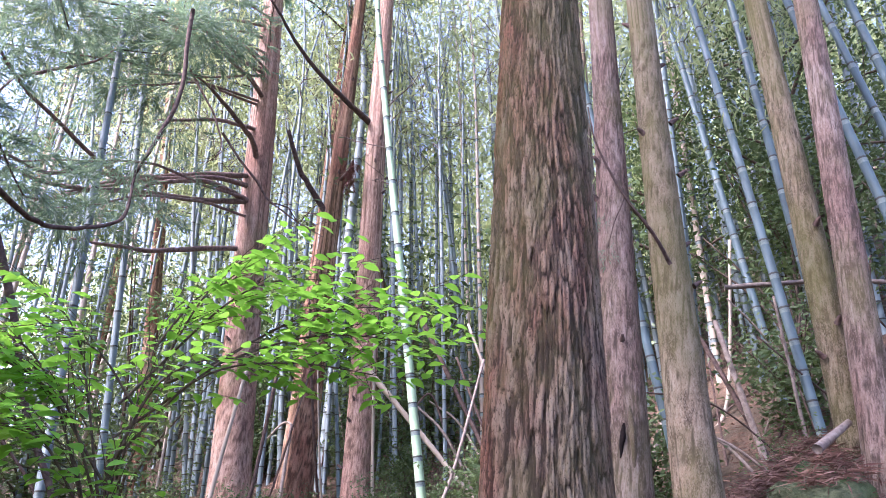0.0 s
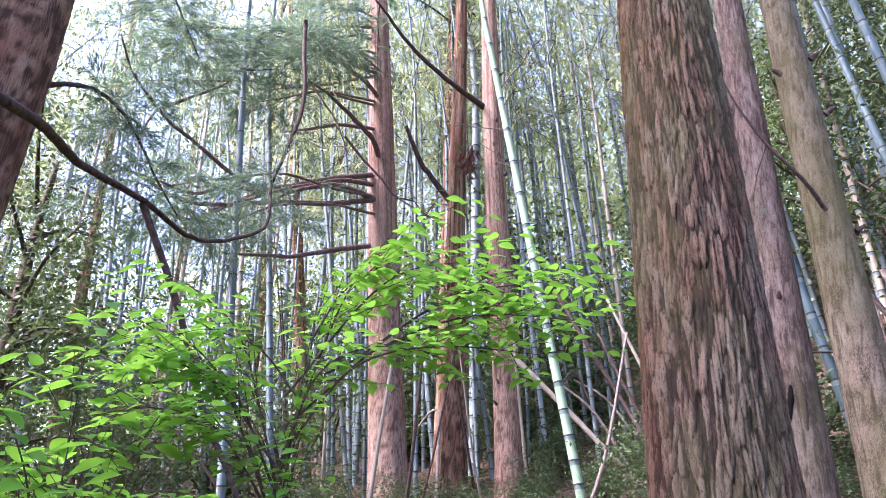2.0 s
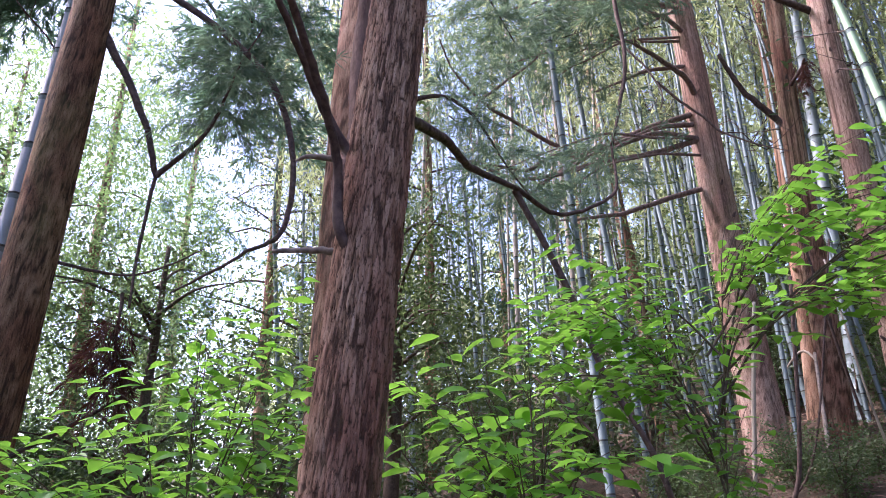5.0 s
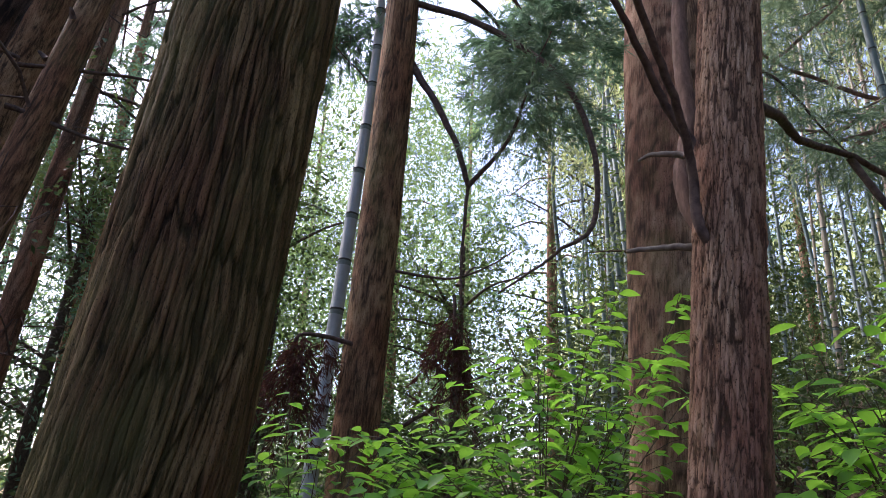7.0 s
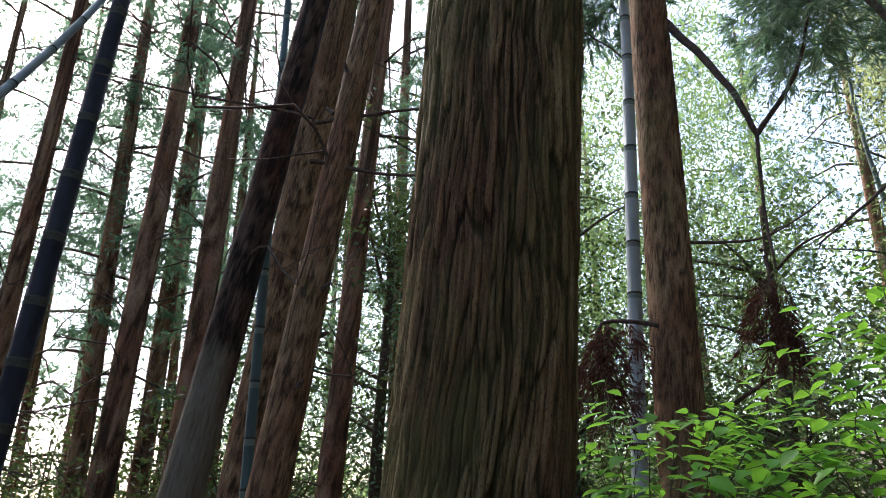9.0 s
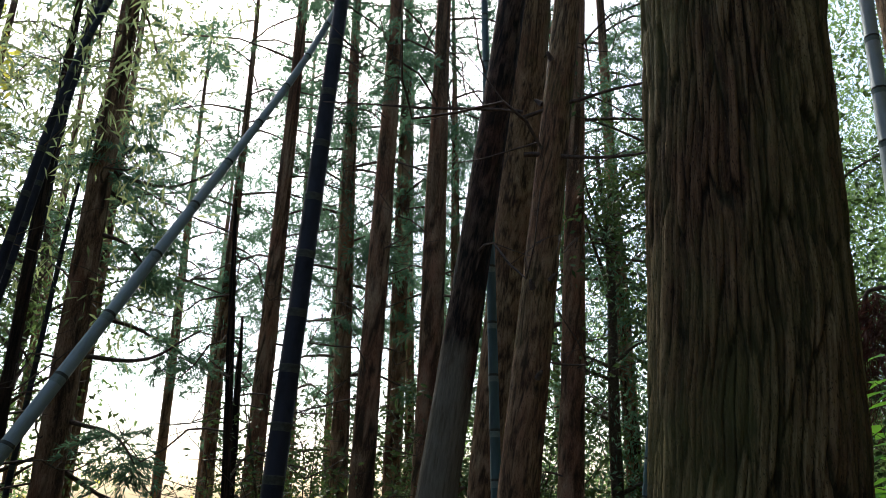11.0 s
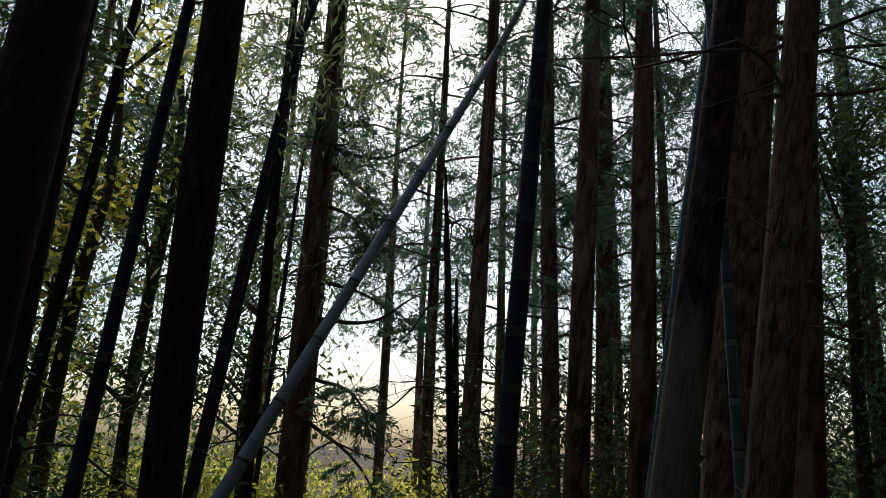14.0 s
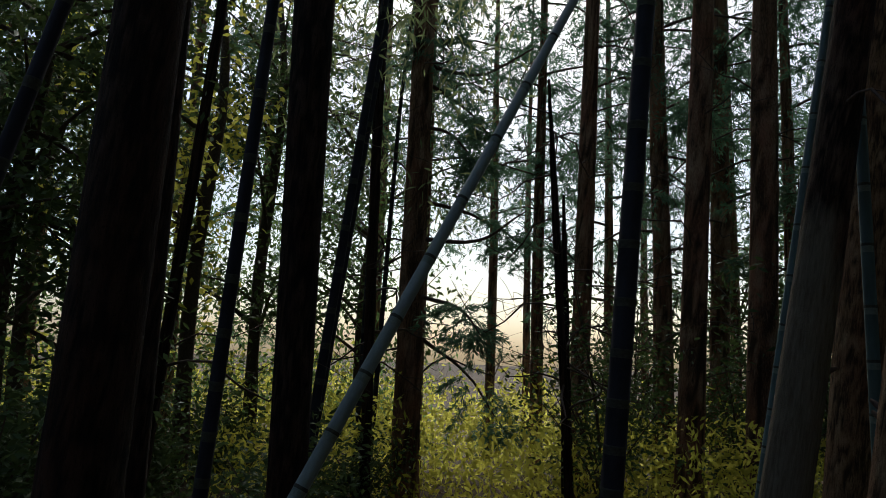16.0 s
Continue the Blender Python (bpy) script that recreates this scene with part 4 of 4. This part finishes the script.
rng = np.random.default_rng(17)
for k in range(40):
    az, d = radians(rng.uniform(-60, 50)), rng.uniform(10.5, 20)
    if az > radians(14):
        az, d = az, d * 0.85
    bush(np.sin(az) * d, np.cos(az) * d, int(rng.integers(0, 3)), rng.uniform(0.8, 1.6), rng.random() * 360)
for x, y, v, s in ((2.2, 6.6, 2, 0.9), (3.9, 6.6, 2, 0.9), (5.0, 5.4, 0, 0.9), (1.0, 7.2, 2, 0.7), (1.9, 5.4, 2, 0.45), (0.9, 6.2, 2, 0.4), (-1.2, 7.6, 2, 0.5), (-2.3, 7.4, 2, 0.5), (0.5, 7.9, 2, 0.45), (-0.3, 7.3, 2, 0.4), (-1.7, 8.2, 2, 0.5), (0.1, 9.6, 2, 0.6), (-0.9, 8.2, 2, 0.4), (0.9, 9.0, 2, 0.5), (-2.8, 9.0, 2, 0.6), (-0.7, 10.6, 0, 0.5), (-3.0, 8.2, 2, 0.55), (-0.2, 8.3, 2, 0.45), (1.5, 8.8, 2, 0.6), (3.1, 5.5, 2, 0.4), (4.3, 4.9, 2, 0.6)):
    bush(x, y, v, s, x * 100)
for k in range(24):
    az, d = radians(rng.uniform(-115, -50)), rng.uniform(8.5, 18)
    bush(np.sin(az) * d, np.cos(az) * d, int(rng.integers(0, 2)), rng.uniform(0.8, 1.7), rng.random() * 360)


# ---- farther trees ----
def broad_tree(x, y, height, spread, leaves, leaf, mat, seed, label):
    """A broadleaved tree with forking limbs and an open crown of leaf clumps."""
    rng = np.random.default_rng(seed)
    t = empty("broadleaf_tree", pose(x, y, float(ground(x, y)) - 0.05), label, "tree", "broadleaf trees")
    wood = [tube(smooth_line([(0, 0, 0), (0.1, 0.05, height * 0.35), (0.0, 0.2, height * 0.7), (0.2, 0.1, height * 0.95)], 5), (0.11, 0.08, 0.03), 8, 0.05, rng)]
    at = []
    for k in range(16):
        h, a = height * rng.uniform(0.22, 0.85), rng.random() * 6.28
        reach = spread * rng.uniform(0.5, 1.0)
        tip = np.array([np.cos(a) * reach, np.sin(a) * reach, h + reach * rng.uniform(0.1, 0.6)])
        line = smooth_line([(0.05, 0.1, h), tip * (0.5, 0.5, 0) + (0, 0, (h + tip[2]) / 2 + 0.15), tip], 5)
        wood.append(tube(line, (0.035, 0.02, 0.006), 5))
        at.append(line[3:])
    part("trunk", mesh("trunk", *join(wood), TWIG), t)
    at = np.concatenate(at)
    m = leaves // 20
    clumps = at[rng.integers(0, len(at), m)] + rng.normal(0, spread * 0.16, (m, 3))
    c = np.repeat(clumps, 20, 0) + rng.normal(0, 0.17, (m * 20, 3))
    w = unit(rng.normal(0, 1, (len(c), 3)) * (1, 1, 0.5) + (0, 0, -0.3))
    v, f = blades(c, w, rng.uniform(0.7, 1.2, len(c)) * leaf, rng.uniform(0.4, 0.5, len(c)) * leaf, rng, 0.1)
    part("crown", mesh("crown", v, f, mat, smooth=False), t)
    return t


for k in range(26):
    az, d = radians(-86 - 76 * (k + 0.5) / 26 + (5, -4, 2)[k % 3]), (14.0, 17.5, 22.0)[k % 3]
    cedar(np.sin(az) * d, np.cos(az) * d, 0.0, 0.0, 0.11, -0.004, BARK_EDGE, "far slender cedar at the wood's edge", height=14.0, crown=5.5 if -127 < np.degrees(az) < -116 else 2.0 + 0.9 * (k * 3 % 5), twigs=6, group="far cedars", seed=100 + k)
for k in range(9):
    az, d = radians(-80 + 60 * (k + 0.5) / 9), (17.0, 22.0)[k % 2]
    cedar(np.sin(az) * d, np.cos(az) * d, 0.0, 0.0, 0.16, -0.004, BARK_RED, "far slender cedar among broadleaf trees", height=16.0, crown=4.0 + (k % 3), twigs=4, group="far cedars", seed=130 + k)
for k, (x, y, h, s) in enumerate(((-9.5, 5.5, 6.0, 1.8), (-6.2, 7.0, 6.0, 1.7), (-11.0, 3.0, 8.0, 2.4), (-10.0, 9.5, 9.5, 2.6), (5.5, 8.0, 6.0, 2.0), (6.5, 6.0, 6.5, 2.0), (4.0, 9.5, 6.0, 2.0))):
    broad_tree(x, y, h, s, 6500, 0.09, LEAF_BUSH, 200 + k, "broadleaf tree with an open green crown")
for k, (x, y, h, s) in enumerate(((-2.4, -7.6, 7.0, 1.9), (-3.6, -9.6, 8.0, 2.2), (-5.6, -10.8, 8.0, 2.2), (-1.4, -9.6, 8.0, 2.2), (-4.7, -7.5, 5.5, 1.5), (-10.2, 1.6, 8.0, 2.0), (-12.0, 0.2, 8.0, 2.0))):
    broad_tree(x, y, h, s, 4200, 0.11, LEAF_BUSH, 240 + k, "dark broadleaf tree against the light")
rng = np.random.default_rng(33)
for k in range(12):
    az, d = radians(rng.uniform(-170, -128)), rng.uniform(6.5, 13)
    bush(np.sin(az) * d, np.cos(az) * d, 2, rng.uniform(0.6, 1.1), rng.random() * 360)
for k, (x, y, h, s) in enumerate(((-6.5, -8.5, 7.5, 2.2), (-8.5, -9.5, 8.5, 2.4), (-4.0, -8.0, 7.0, 2.0), (-10.5, -9.0, 8.0, 2.2))):
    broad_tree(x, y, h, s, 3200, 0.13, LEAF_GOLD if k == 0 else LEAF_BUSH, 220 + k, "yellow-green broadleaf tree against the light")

# a wall of woods all round, far off
def far_woods(seed, a0, a1, count, d0, d1, low, high, leaf, mat, name, spread=0.75, slim=1.0, per=60):
    rng = np.random.default_rng(seed)
    n = count // per
    az, d = np.radians(rng.uniform(a0, a1, n)), rng.uniform(d0, d1, n)
    x, y = np.sin(az) * d, np.cos(az) * d
    g = ground(np.clip(x, -40, 28), np.clip(y, -40, 40))
    clumps = np.stack([x, y, g + low + (high - low) * rng.random(n) ** 1.3], 1)
    c = np.repeat(clumps, per, 0) + rng.normal(0, 1, (n * per, 3)) * spread * (1, 1, 0.7)
    w = unit(rng.normal(0, 1, (len(c), 3)) + (0, 0, -0.4))
    v, f = blades(c, w, rng.uniform(0.7, 1.3, len(c)) * leaf, rng.uniform(0.3, 0.45, len(c)) * leaf * slim, rng, 0.1)
    tagged(new(name, mesh(name, v, f, mat, smooth=False)), "dense foliage of the woods beyond", "woods", kind="stuff")


far_woods(301, -50, 60, 26000, 22, 34, 0, 7, 0.42, LEAF_BAMBOO, "far_bamboo_foliage")
far_woods(302, -60, 60, 40000, 18, 28, 0, 5.5, 0.2, LEAF_BUSH, "far_understorey")
far_woods(307, 3, 60, 48000, 15, 26, 3, 13, 0.17, LEAF_BAMBOO, "hillside_bamboo_foliage")
far_woods(308, -48, -18, 36000, 16, 28, 2, 15, 0.16, LEAF_BUSH, "dark_grove_foliage", 0.55, 0.9)
far_woods(315, -18, -2, 24000, 16, 28, 3, 15, 0.2, LEAF_BAMBOO, "grove_foliage", 0.6, 0.8)
far_woods(313, -3, 8, 9000, 16, 28, 2, 9, 0.22, LEAF_BAMBOO, "low_grove_foliage", 0.6, 0.8)
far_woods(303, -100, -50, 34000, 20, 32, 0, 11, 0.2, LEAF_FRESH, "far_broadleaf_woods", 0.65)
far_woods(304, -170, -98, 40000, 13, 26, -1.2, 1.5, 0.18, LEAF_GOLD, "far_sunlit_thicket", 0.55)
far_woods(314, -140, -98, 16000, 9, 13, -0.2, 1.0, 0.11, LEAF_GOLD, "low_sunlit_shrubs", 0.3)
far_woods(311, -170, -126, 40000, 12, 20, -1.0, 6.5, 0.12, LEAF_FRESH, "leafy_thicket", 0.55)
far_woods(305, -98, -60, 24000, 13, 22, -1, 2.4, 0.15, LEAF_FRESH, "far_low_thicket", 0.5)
far_woods(309, -168, -72, 38000, 13, 20, 4.5, 12, 0.12, LEAF_CEDAR, "edge_cedar_foliage", 0.4, 0.6, 110)
far_woods(316, -116, -94, 22000, 13, 19, 6, 13, 0.12, LEAF_CEDAR, "high_cedar_foliage", 0.4, 0.6, 110)
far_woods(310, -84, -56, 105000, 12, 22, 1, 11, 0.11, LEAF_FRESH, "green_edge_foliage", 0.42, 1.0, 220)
far_woods(312, -93, -78, 17000, 11, 15, 1, 9, 0.1, LEAF_CEDAR, "dark_edge_foliage", 0.4, 0.8, 90)
far_woods(306, 60, 195, 26000, 14, 26, 0, 11, 0.5, LEAF_BUSH, "woods_behind")


# ---- young broadleaf shrubs beside the path ----
LEAF_V, LEAF_F = leaf_shape(0.09, 0.05)
LEAF_MESHES = [mesh("leaf", LEAF_V * s, LEAF_F, LEAF_YOUNG) for s in (0.85, 1.0, 1.2)]


def young_shrub(foot, limbs, seed, size=1.0, singles=150, label="young shrub with bright green oval leaves in flat sprays", twig_step=0.1, twig=0.3, bare=0.35):
    """limbs: lines in the world from the stem outwards; each carries flat twigs with leaves on both sides."""
    rng = np.random.default_rng(seed)
    s = empty("leafy_shrub", pose(*foot), label, "shrub", "young shrubs")
    rest = []
    made = 0
    for pts in limbs:
        line = smooth_line(pts, 10)
        limb = part("branch", mesh("branch", *tube(line, (0.006, 0.004, 0.0016), 6), TWIG), s, "", IDENTITY)
        lengths = np.concatenate([[0], np.cumsum(np.linalg.norm(np.diff(line, axis=0), axis=1))])
        twigs, d, flip = [], bare * lengths[-1], 1
        spots = []
        while d < lengths[-1]:
            p = np.array([np.interp(d, lengths, line[:, k]) for k in range(3)])
            q = np.array([np.interp(min(d + 0.05, lengths[-1]), lengths, line[:, k]) for k in range(3)])
            along = unit(q - p + 1e-6) * (1, 1, 0.4)
            out = unit(np.array([-along[1], along[0], 0.0]) * flip + along * 0.7 + rng.normal(0, 0.15, 3) * (1, 1, 0.6))
            ln = twig * rng.uniform(0.5, 1.25)
            end = p + out * ln + (0, 0, rng.normal(0.0, 0.05))
            twigs.append(tube(np.stack([p, (p + end) / 2 + (0, 0, 0.02), end]), (0.0022, 0.001), 4))
            for k in range(max(2, int(ln / 0.052))):
                t = (k + 0.8) / max(2, int(ln / 0.052))
                spots.append((p + (end - p) * min(t, 1.0), out, 1 if k % 2 else -1, t > 0.99))
            d, flip = d + twig_step * rng.uniform(0.7, 1.3), -flip
        spots.append((line[-1], unit(line[-1] - line[-3]), 1, True))
        part("twigwork", mesh("twig", *join(twigs), TWIG), limb, "", IDENTITY)
        for p, out, side, last in spots:
            yaw = np.degrees(np.arctan2(out[1], out[0])) + (0 if last else side * rng.uniform(40, 70))
            m = pose(*p, rng.normal(0, 12), rng.normal(5, 10), yaw) @ Matrix.Scale(size * rng.uniform(0.8, 1.15), 4)
            if made < singles and rng.random() < 0.5:
                part("leaf", LEAF_MESHES[int(rng.integers(0, 3))], limb, "", m)
                made += 1
            else:
                mm = np.array(m)
                rest.append((LEAF_V @ mm[:3, :3].T + mm[:3, 3], LEAF_F))
    if rest:
        tagged(part("foliage", mesh("foliage", *join(rest), LEAF_YOUNG), s, "", IDENTITY), kind="stuff")
    return s


def fan(stem_top, ends, lift=0.1):
    """Arching lines from a stem's top to several ends."""
    a = np.array(stem_top)
    return [[a - (0, 0, 0.13 * (k % 6)), (a - (0, 0, 0.13 * (k % 6))) * 0.5 + np.array(e) * 0.5 + (0, 0, lift), np.array(e)] for k, e in enumerate(ends)]


young_shrub((-1.2, 2.75, float(ground(-1.2, 2.75))),
    [[(-1.2, 2.75, 0.3), (-1.16, 2.78, 1.0), (-1.12, 2.8, 1.6), (-1.05, 2.82, 2.2), (-0.98, 2.85, 2.75)]]
    + fan((-1.1, 2.81, 2.3), ((-0.3, 3.17, 3.0), (0.16, 3.15, 2.85), (-0.65, 3.05, 3.12), (-1.45, 2.7, 2.75), (-1.6, 2.6, 2.6)), 0.2)
    + [[(-0.95, 2.87, 2.4), (-0.5, 3.0, 2.62), (-0.2, 3.1, 2.68), (0.14, 3.15, 2.64)],
       [(-0.8, 2.93, 2.49), (-0.55, 3.1, 2.72), (-0.2, 3.05, 2.87)],
       [(-1.08, 2.82, 2.1), (-0.8, 2.85, 2.42), (-0.45, 3.0, 2.52), (0.0, 3.2, 2.5)],
       [(-1.1, 2.8, 1.9), (-1.25, 2.65, 2.3), (-1.45, 2.55, 2.44)],
       [(-1.0, 2.84, 2.55), (-0.9, 2.95, 2.8), (-0.75, 3.0, 2.92)],
       [(-1.1, 2.81, 2.0), (-1.35, 2.7, 2.35), (-1.6, 2.6, 2.45), (-1.72, 2.55, 2.42)],
       [(-1.1, 2.81, 1.8), (-1.3, 2.65, 2.15), (-1.5, 2.5, 2.22), (-1.65, 2.45, 2.2)],
       [(-1.05, 2.83, 2.3), (-1.2, 2.75, 2.5), (-1.4, 2.65, 2.58)],
       [(-1.1, 2.81, 1.7), (-1.15, 2.65, 2.05), (-1.25, 2.55, 2.15)],
       [(-1.1, 2.81, 2.0), (-0.95, 2.75, 2.35), (-0.75, 2.8, 2.48), (-0.5, 2.85, 2.46)]], 41, 0.88, 290, twig_step=0.04, twig=0.36, bare=0.42)
young_shrub((-1.75, 2.5, float(ground(-1.75, 2.5))),
    [[(-1.75, 2.5, 0.4), (-1.75, 2.45, 1.2), (-1.75, 2.4, 1.9)]]
    + fan((-1.75, 2.4, 1.5), ((-1.86, 2.22, 2.15), (-1.64, 2.37, 2.05), (-1.4, 2.3, 2.0), (-1.92, 2.1, 2.25), (-1.71, 2.35, 2.3), (-2.1, 2.5, 2.2), (-1.3, 2.1, 1.85), (-1.5, 2.6, 2.25), (-2.0, 2.7, 2.1), (-1.6, 2.0, 1.9), (-2.2, 1.9, 2.1), (-1.2, 2.4, 1.8), (-2.2, 2.2, 2.2), (-1.75, 2.6, 2.3))), 42, 1.2, 160, twig_step=0.1)
young_shrub((-3.3, 1.9, float(ground(-3.3, 1.9))),
    [[(-3.3, 1.9, 0.0), (-3.32, 1.92, 1.2), (-3.3, 1.95, 2.4)]]
    + fan((-3.3, 1.92, 1.4), ((-3.37, 1.96, 2.55), (-3.23, 2.39, 2.75), (-3.1, 2.1, 2.6), (-3.0, 1.7, 2.2), (-3.6, 1.5, 2.1), (-3.7, 2.2, 2.4), (-2.9, 2.0, 2.35), (-3.2, 1.4, 2.0), (-3.5, 1.2, 1.95), (-2.7, 1.8, 2.0), (-3.3, 2.6, 2.5), (-3.4, 1.7, 2.3), (-3.9, 1.8, 2.2), (-2.9, 2.4, 2.5), (-3.1, 1.2, 1.8), (-2.6, 2.2, 2.2), (-3.8, 2.5, 2.1), (-3.0, 2.7, 2.8))), 43, 1.2, 200, twig_step=0.1)
young_shrub((-3.75, 0.85, float(ground(-3.75, 0.85))),
    [[(-3.75, 0.85, 0.0), (-3.75, 0.85, 1.0), (-3.77, 0.8, 1.7)]]
    + fan((-3.75, 0.85, 1.1), ((-3.77, 0.74, 2.0), (-3.6, 1.2, 2.0), (-3.5, 0.8, 1.85), (-4.0, 1.2, 2.05), (-3.4, 1.0, 1.7), (-4.1, 0.8, 1.9), (-3.6, 0.6, 1.75), (-4.2, 1.4, 2.0), (-3.8, 1.5, 1.95), (-3.3, 1.3, 1.8), (-3.9, 0.5, 1.7))), 44, 1.2, 120, twig_step=0.1)


# ---- litter, rocks and dead wood ----
def bank():
    """A low bank of earth with a mossy stone face."""
    rng = np.random.default_rng(70)
    bm = bmesh.new()
    bmesh.ops.create_icosphere(bm, subdivisions=5, radius=1.0)
    for v in bm.verts:
        p = v.co.copy()
        k = 1 + 0.16 * noise.fractal(p * 1.7, 1.0, 2.0, 5) + 0.05 * noise.fractal(p * 7, 1.0, 2.0, 3)
        v.co = Vector((p.x * 1.0, p.y * 0.75, max(-0.6, p.z) * (0.95 if p.z < 0 else 0.8))) * k
    me = bpy.data.meshes.new("bank")
    bm.to_mesh(me)
    bm.free()
    me.materials.append(MOSS_ROCK)
    me.polygons.foreach_set("use_smooth", np.full(len(me.polygons), True))
    return me


rock = tagged(new("mossy_bank", bank()), "low earth bank with a mossy stone face", "bank")
rock.matrix_basis = pose(2.95, 4.75, 1.62, 0, 0, 35)


def litter(name, seed, count, place, length, mat, label):
    rng = np.random.default_rng(seed)
    c = place(rng, count)
    w = unit(rng.normal(0, 1, (count, 3)) * (1, 1, 0.25))
    v, f = blades(c, w, rng.uniform(0.5, 1.3, count) * length, rng.uniform(0.003, 0.012, count), rng, 0.05)
    tagged(new(name, mesh(name, v, f, mat, smooth=False)), label, "litter", kind="stuff")


def on_slope(rng, n):
    az, d = np.radians(rng.uniform(-25, 50, n)), rng.uniform(3.5, 15, n)
    x, y = np.sin(az) * d, np.cos(az) * d
    return np.stack([x, y, ground(x, y) + rng.uniform(0.0, 0.07, n)], 1)


def on_bank(rng, n):
    top = [rock.matrix_basis @ v.co for v in rock.data.vertices if v.normal.z > 0.55]
    p = np.array([tuple(top[k]) for k in rng.integers(0, len(top), n)])
    return p + np.stack([rng.normal(0, 0.04, n), rng.normal(0, 0.04, n), rng.uniform(0.0, 0.06, n)], 1)


litter("leaf_litter", 71, 26000, on_slope, 0.14, LITTER, "brown fallen leaves and twigs on the slope")
def underfoot(rng, n):
    x, y = rng.uniform(-9, 8, n), rng.uniform(-9, 6, n)
    return np.stack([x, y, ground(x, y) + rng.uniform(0.02, 0.08, n)], 1)


litter("floor_litter", 73, 20000, underfoot, 0.13, LITTER, "brown fallen needles, twigs and leaves on the floor")
litter("bank_litter", 72, 13000, on_bank, 0.12, LITTER, "rust-brown dead cedar sprays on the bank")


def dead_pole(points, radius, mat, label, name="fallen_pole"):
    rng = np.random.default_rng(int(abs(points[0][0] * 1000)))
    line = smooth_line(points, 8)
    tagged(new(name, mesh(name, *tube(line, (radius, radius * 0.85, radius * 0.7), 10, 0.05, rng), mat)), label, "dead wood")


dead_pole([(-0.45, 8.0, 4.0), (0.24, 7.98, 3.17), (1.2, 7.9, 1.95)], 0.035, CULM_DEAD, "straw-coloured fallen bamboo leaning across the grove")
dead_pole([(0.2, 8.1, 4.7), (0.6, 7.96, 3.74), (1.4, 7.8, 1.9)], 0.03, WOOD_DEAD, "dark dead pole leaning in the grove")
dead_pole([(3.25, 6.1, 2.0), (3.12, 6.47, 3.97)], 0.035, WOOD_PALE, "bleached broken trunk leaning on the bank")
dead_pole([(3.4, 6.1, 2.0), (3.1, 6.6, 3.6), (2.9, 6.9, 4.4)], 0.028, WOOD_DEAD, "thin dead stem leaning on the bank")
dead_pole([(2.36, 3.95, 2.3), (2.75, 4.2, 2.5)], 0.03, WOOD_PALE, "short broken log lying on the bank", "fallen_log")
dead_pole([(3.0, 5.9, 4.1), (4.0, 5.6, 4.05), (5.0, 5.2, 3.8)], 0.024, WOOD_PALE, "pale dead branch lodged across bamboo")
dead_pole([(-2.26, 3.39, 3.66), (-2.07, 3.61, 3.05), (-1.94, 3.79, 2.48), (-1.69, 3.89, 1.86), (-1.5, 3.95, 0.6)], 0.022, WOOD_DEAD, "thin dead stem leaning among shrubs", "dead_stem")
rng = np.random.default_rng(76)
for k in range(22):
    x, y = rng.uniform(2.4, 5.2), rng.uniform(5.6, 8.0)
    z = float(ground(x, y))
    dx, dy = rng.normal(0, 0.7), rng.normal(0, 0.4)
    dead_pole([(x, y, z - 0.05), (x + dx * 0.5, y + dy * 0.5, z + rng.uniform(0.2, 0.8)), (x + dx, y + dy, z + rng.uniform(0.5, 1.6))], rng.uniform(0.008, 0.02), (WOOD_PALE, WOOD_DEAD)[k % 2], "thin dead stick leaning above the bank")
rng = np.random.default_rng(75)
for k in range(34):
    x, y = rng.uniform(-3.5, 3.4), rng.uniform(7.0, 11.0)
    z = float(ground(x, y))
    dx, dy = rng.normal(0, 0.8), rng.normal(0, 0.4)
    dead_pole([(x, y, z - 0.05), (x + dx * 0.5, y + dy * 0.5, z + rng.uniform(0.3, 1.2)), (x + dx, y + dy, z + rng.uniform(0.8, 2.6))], rng.uniform(0.012, 0.028), (CULM_DEAD, WOOD_DEAD, WOOD_PALE)[k % 3], "thin dead pole leaning in the grove")
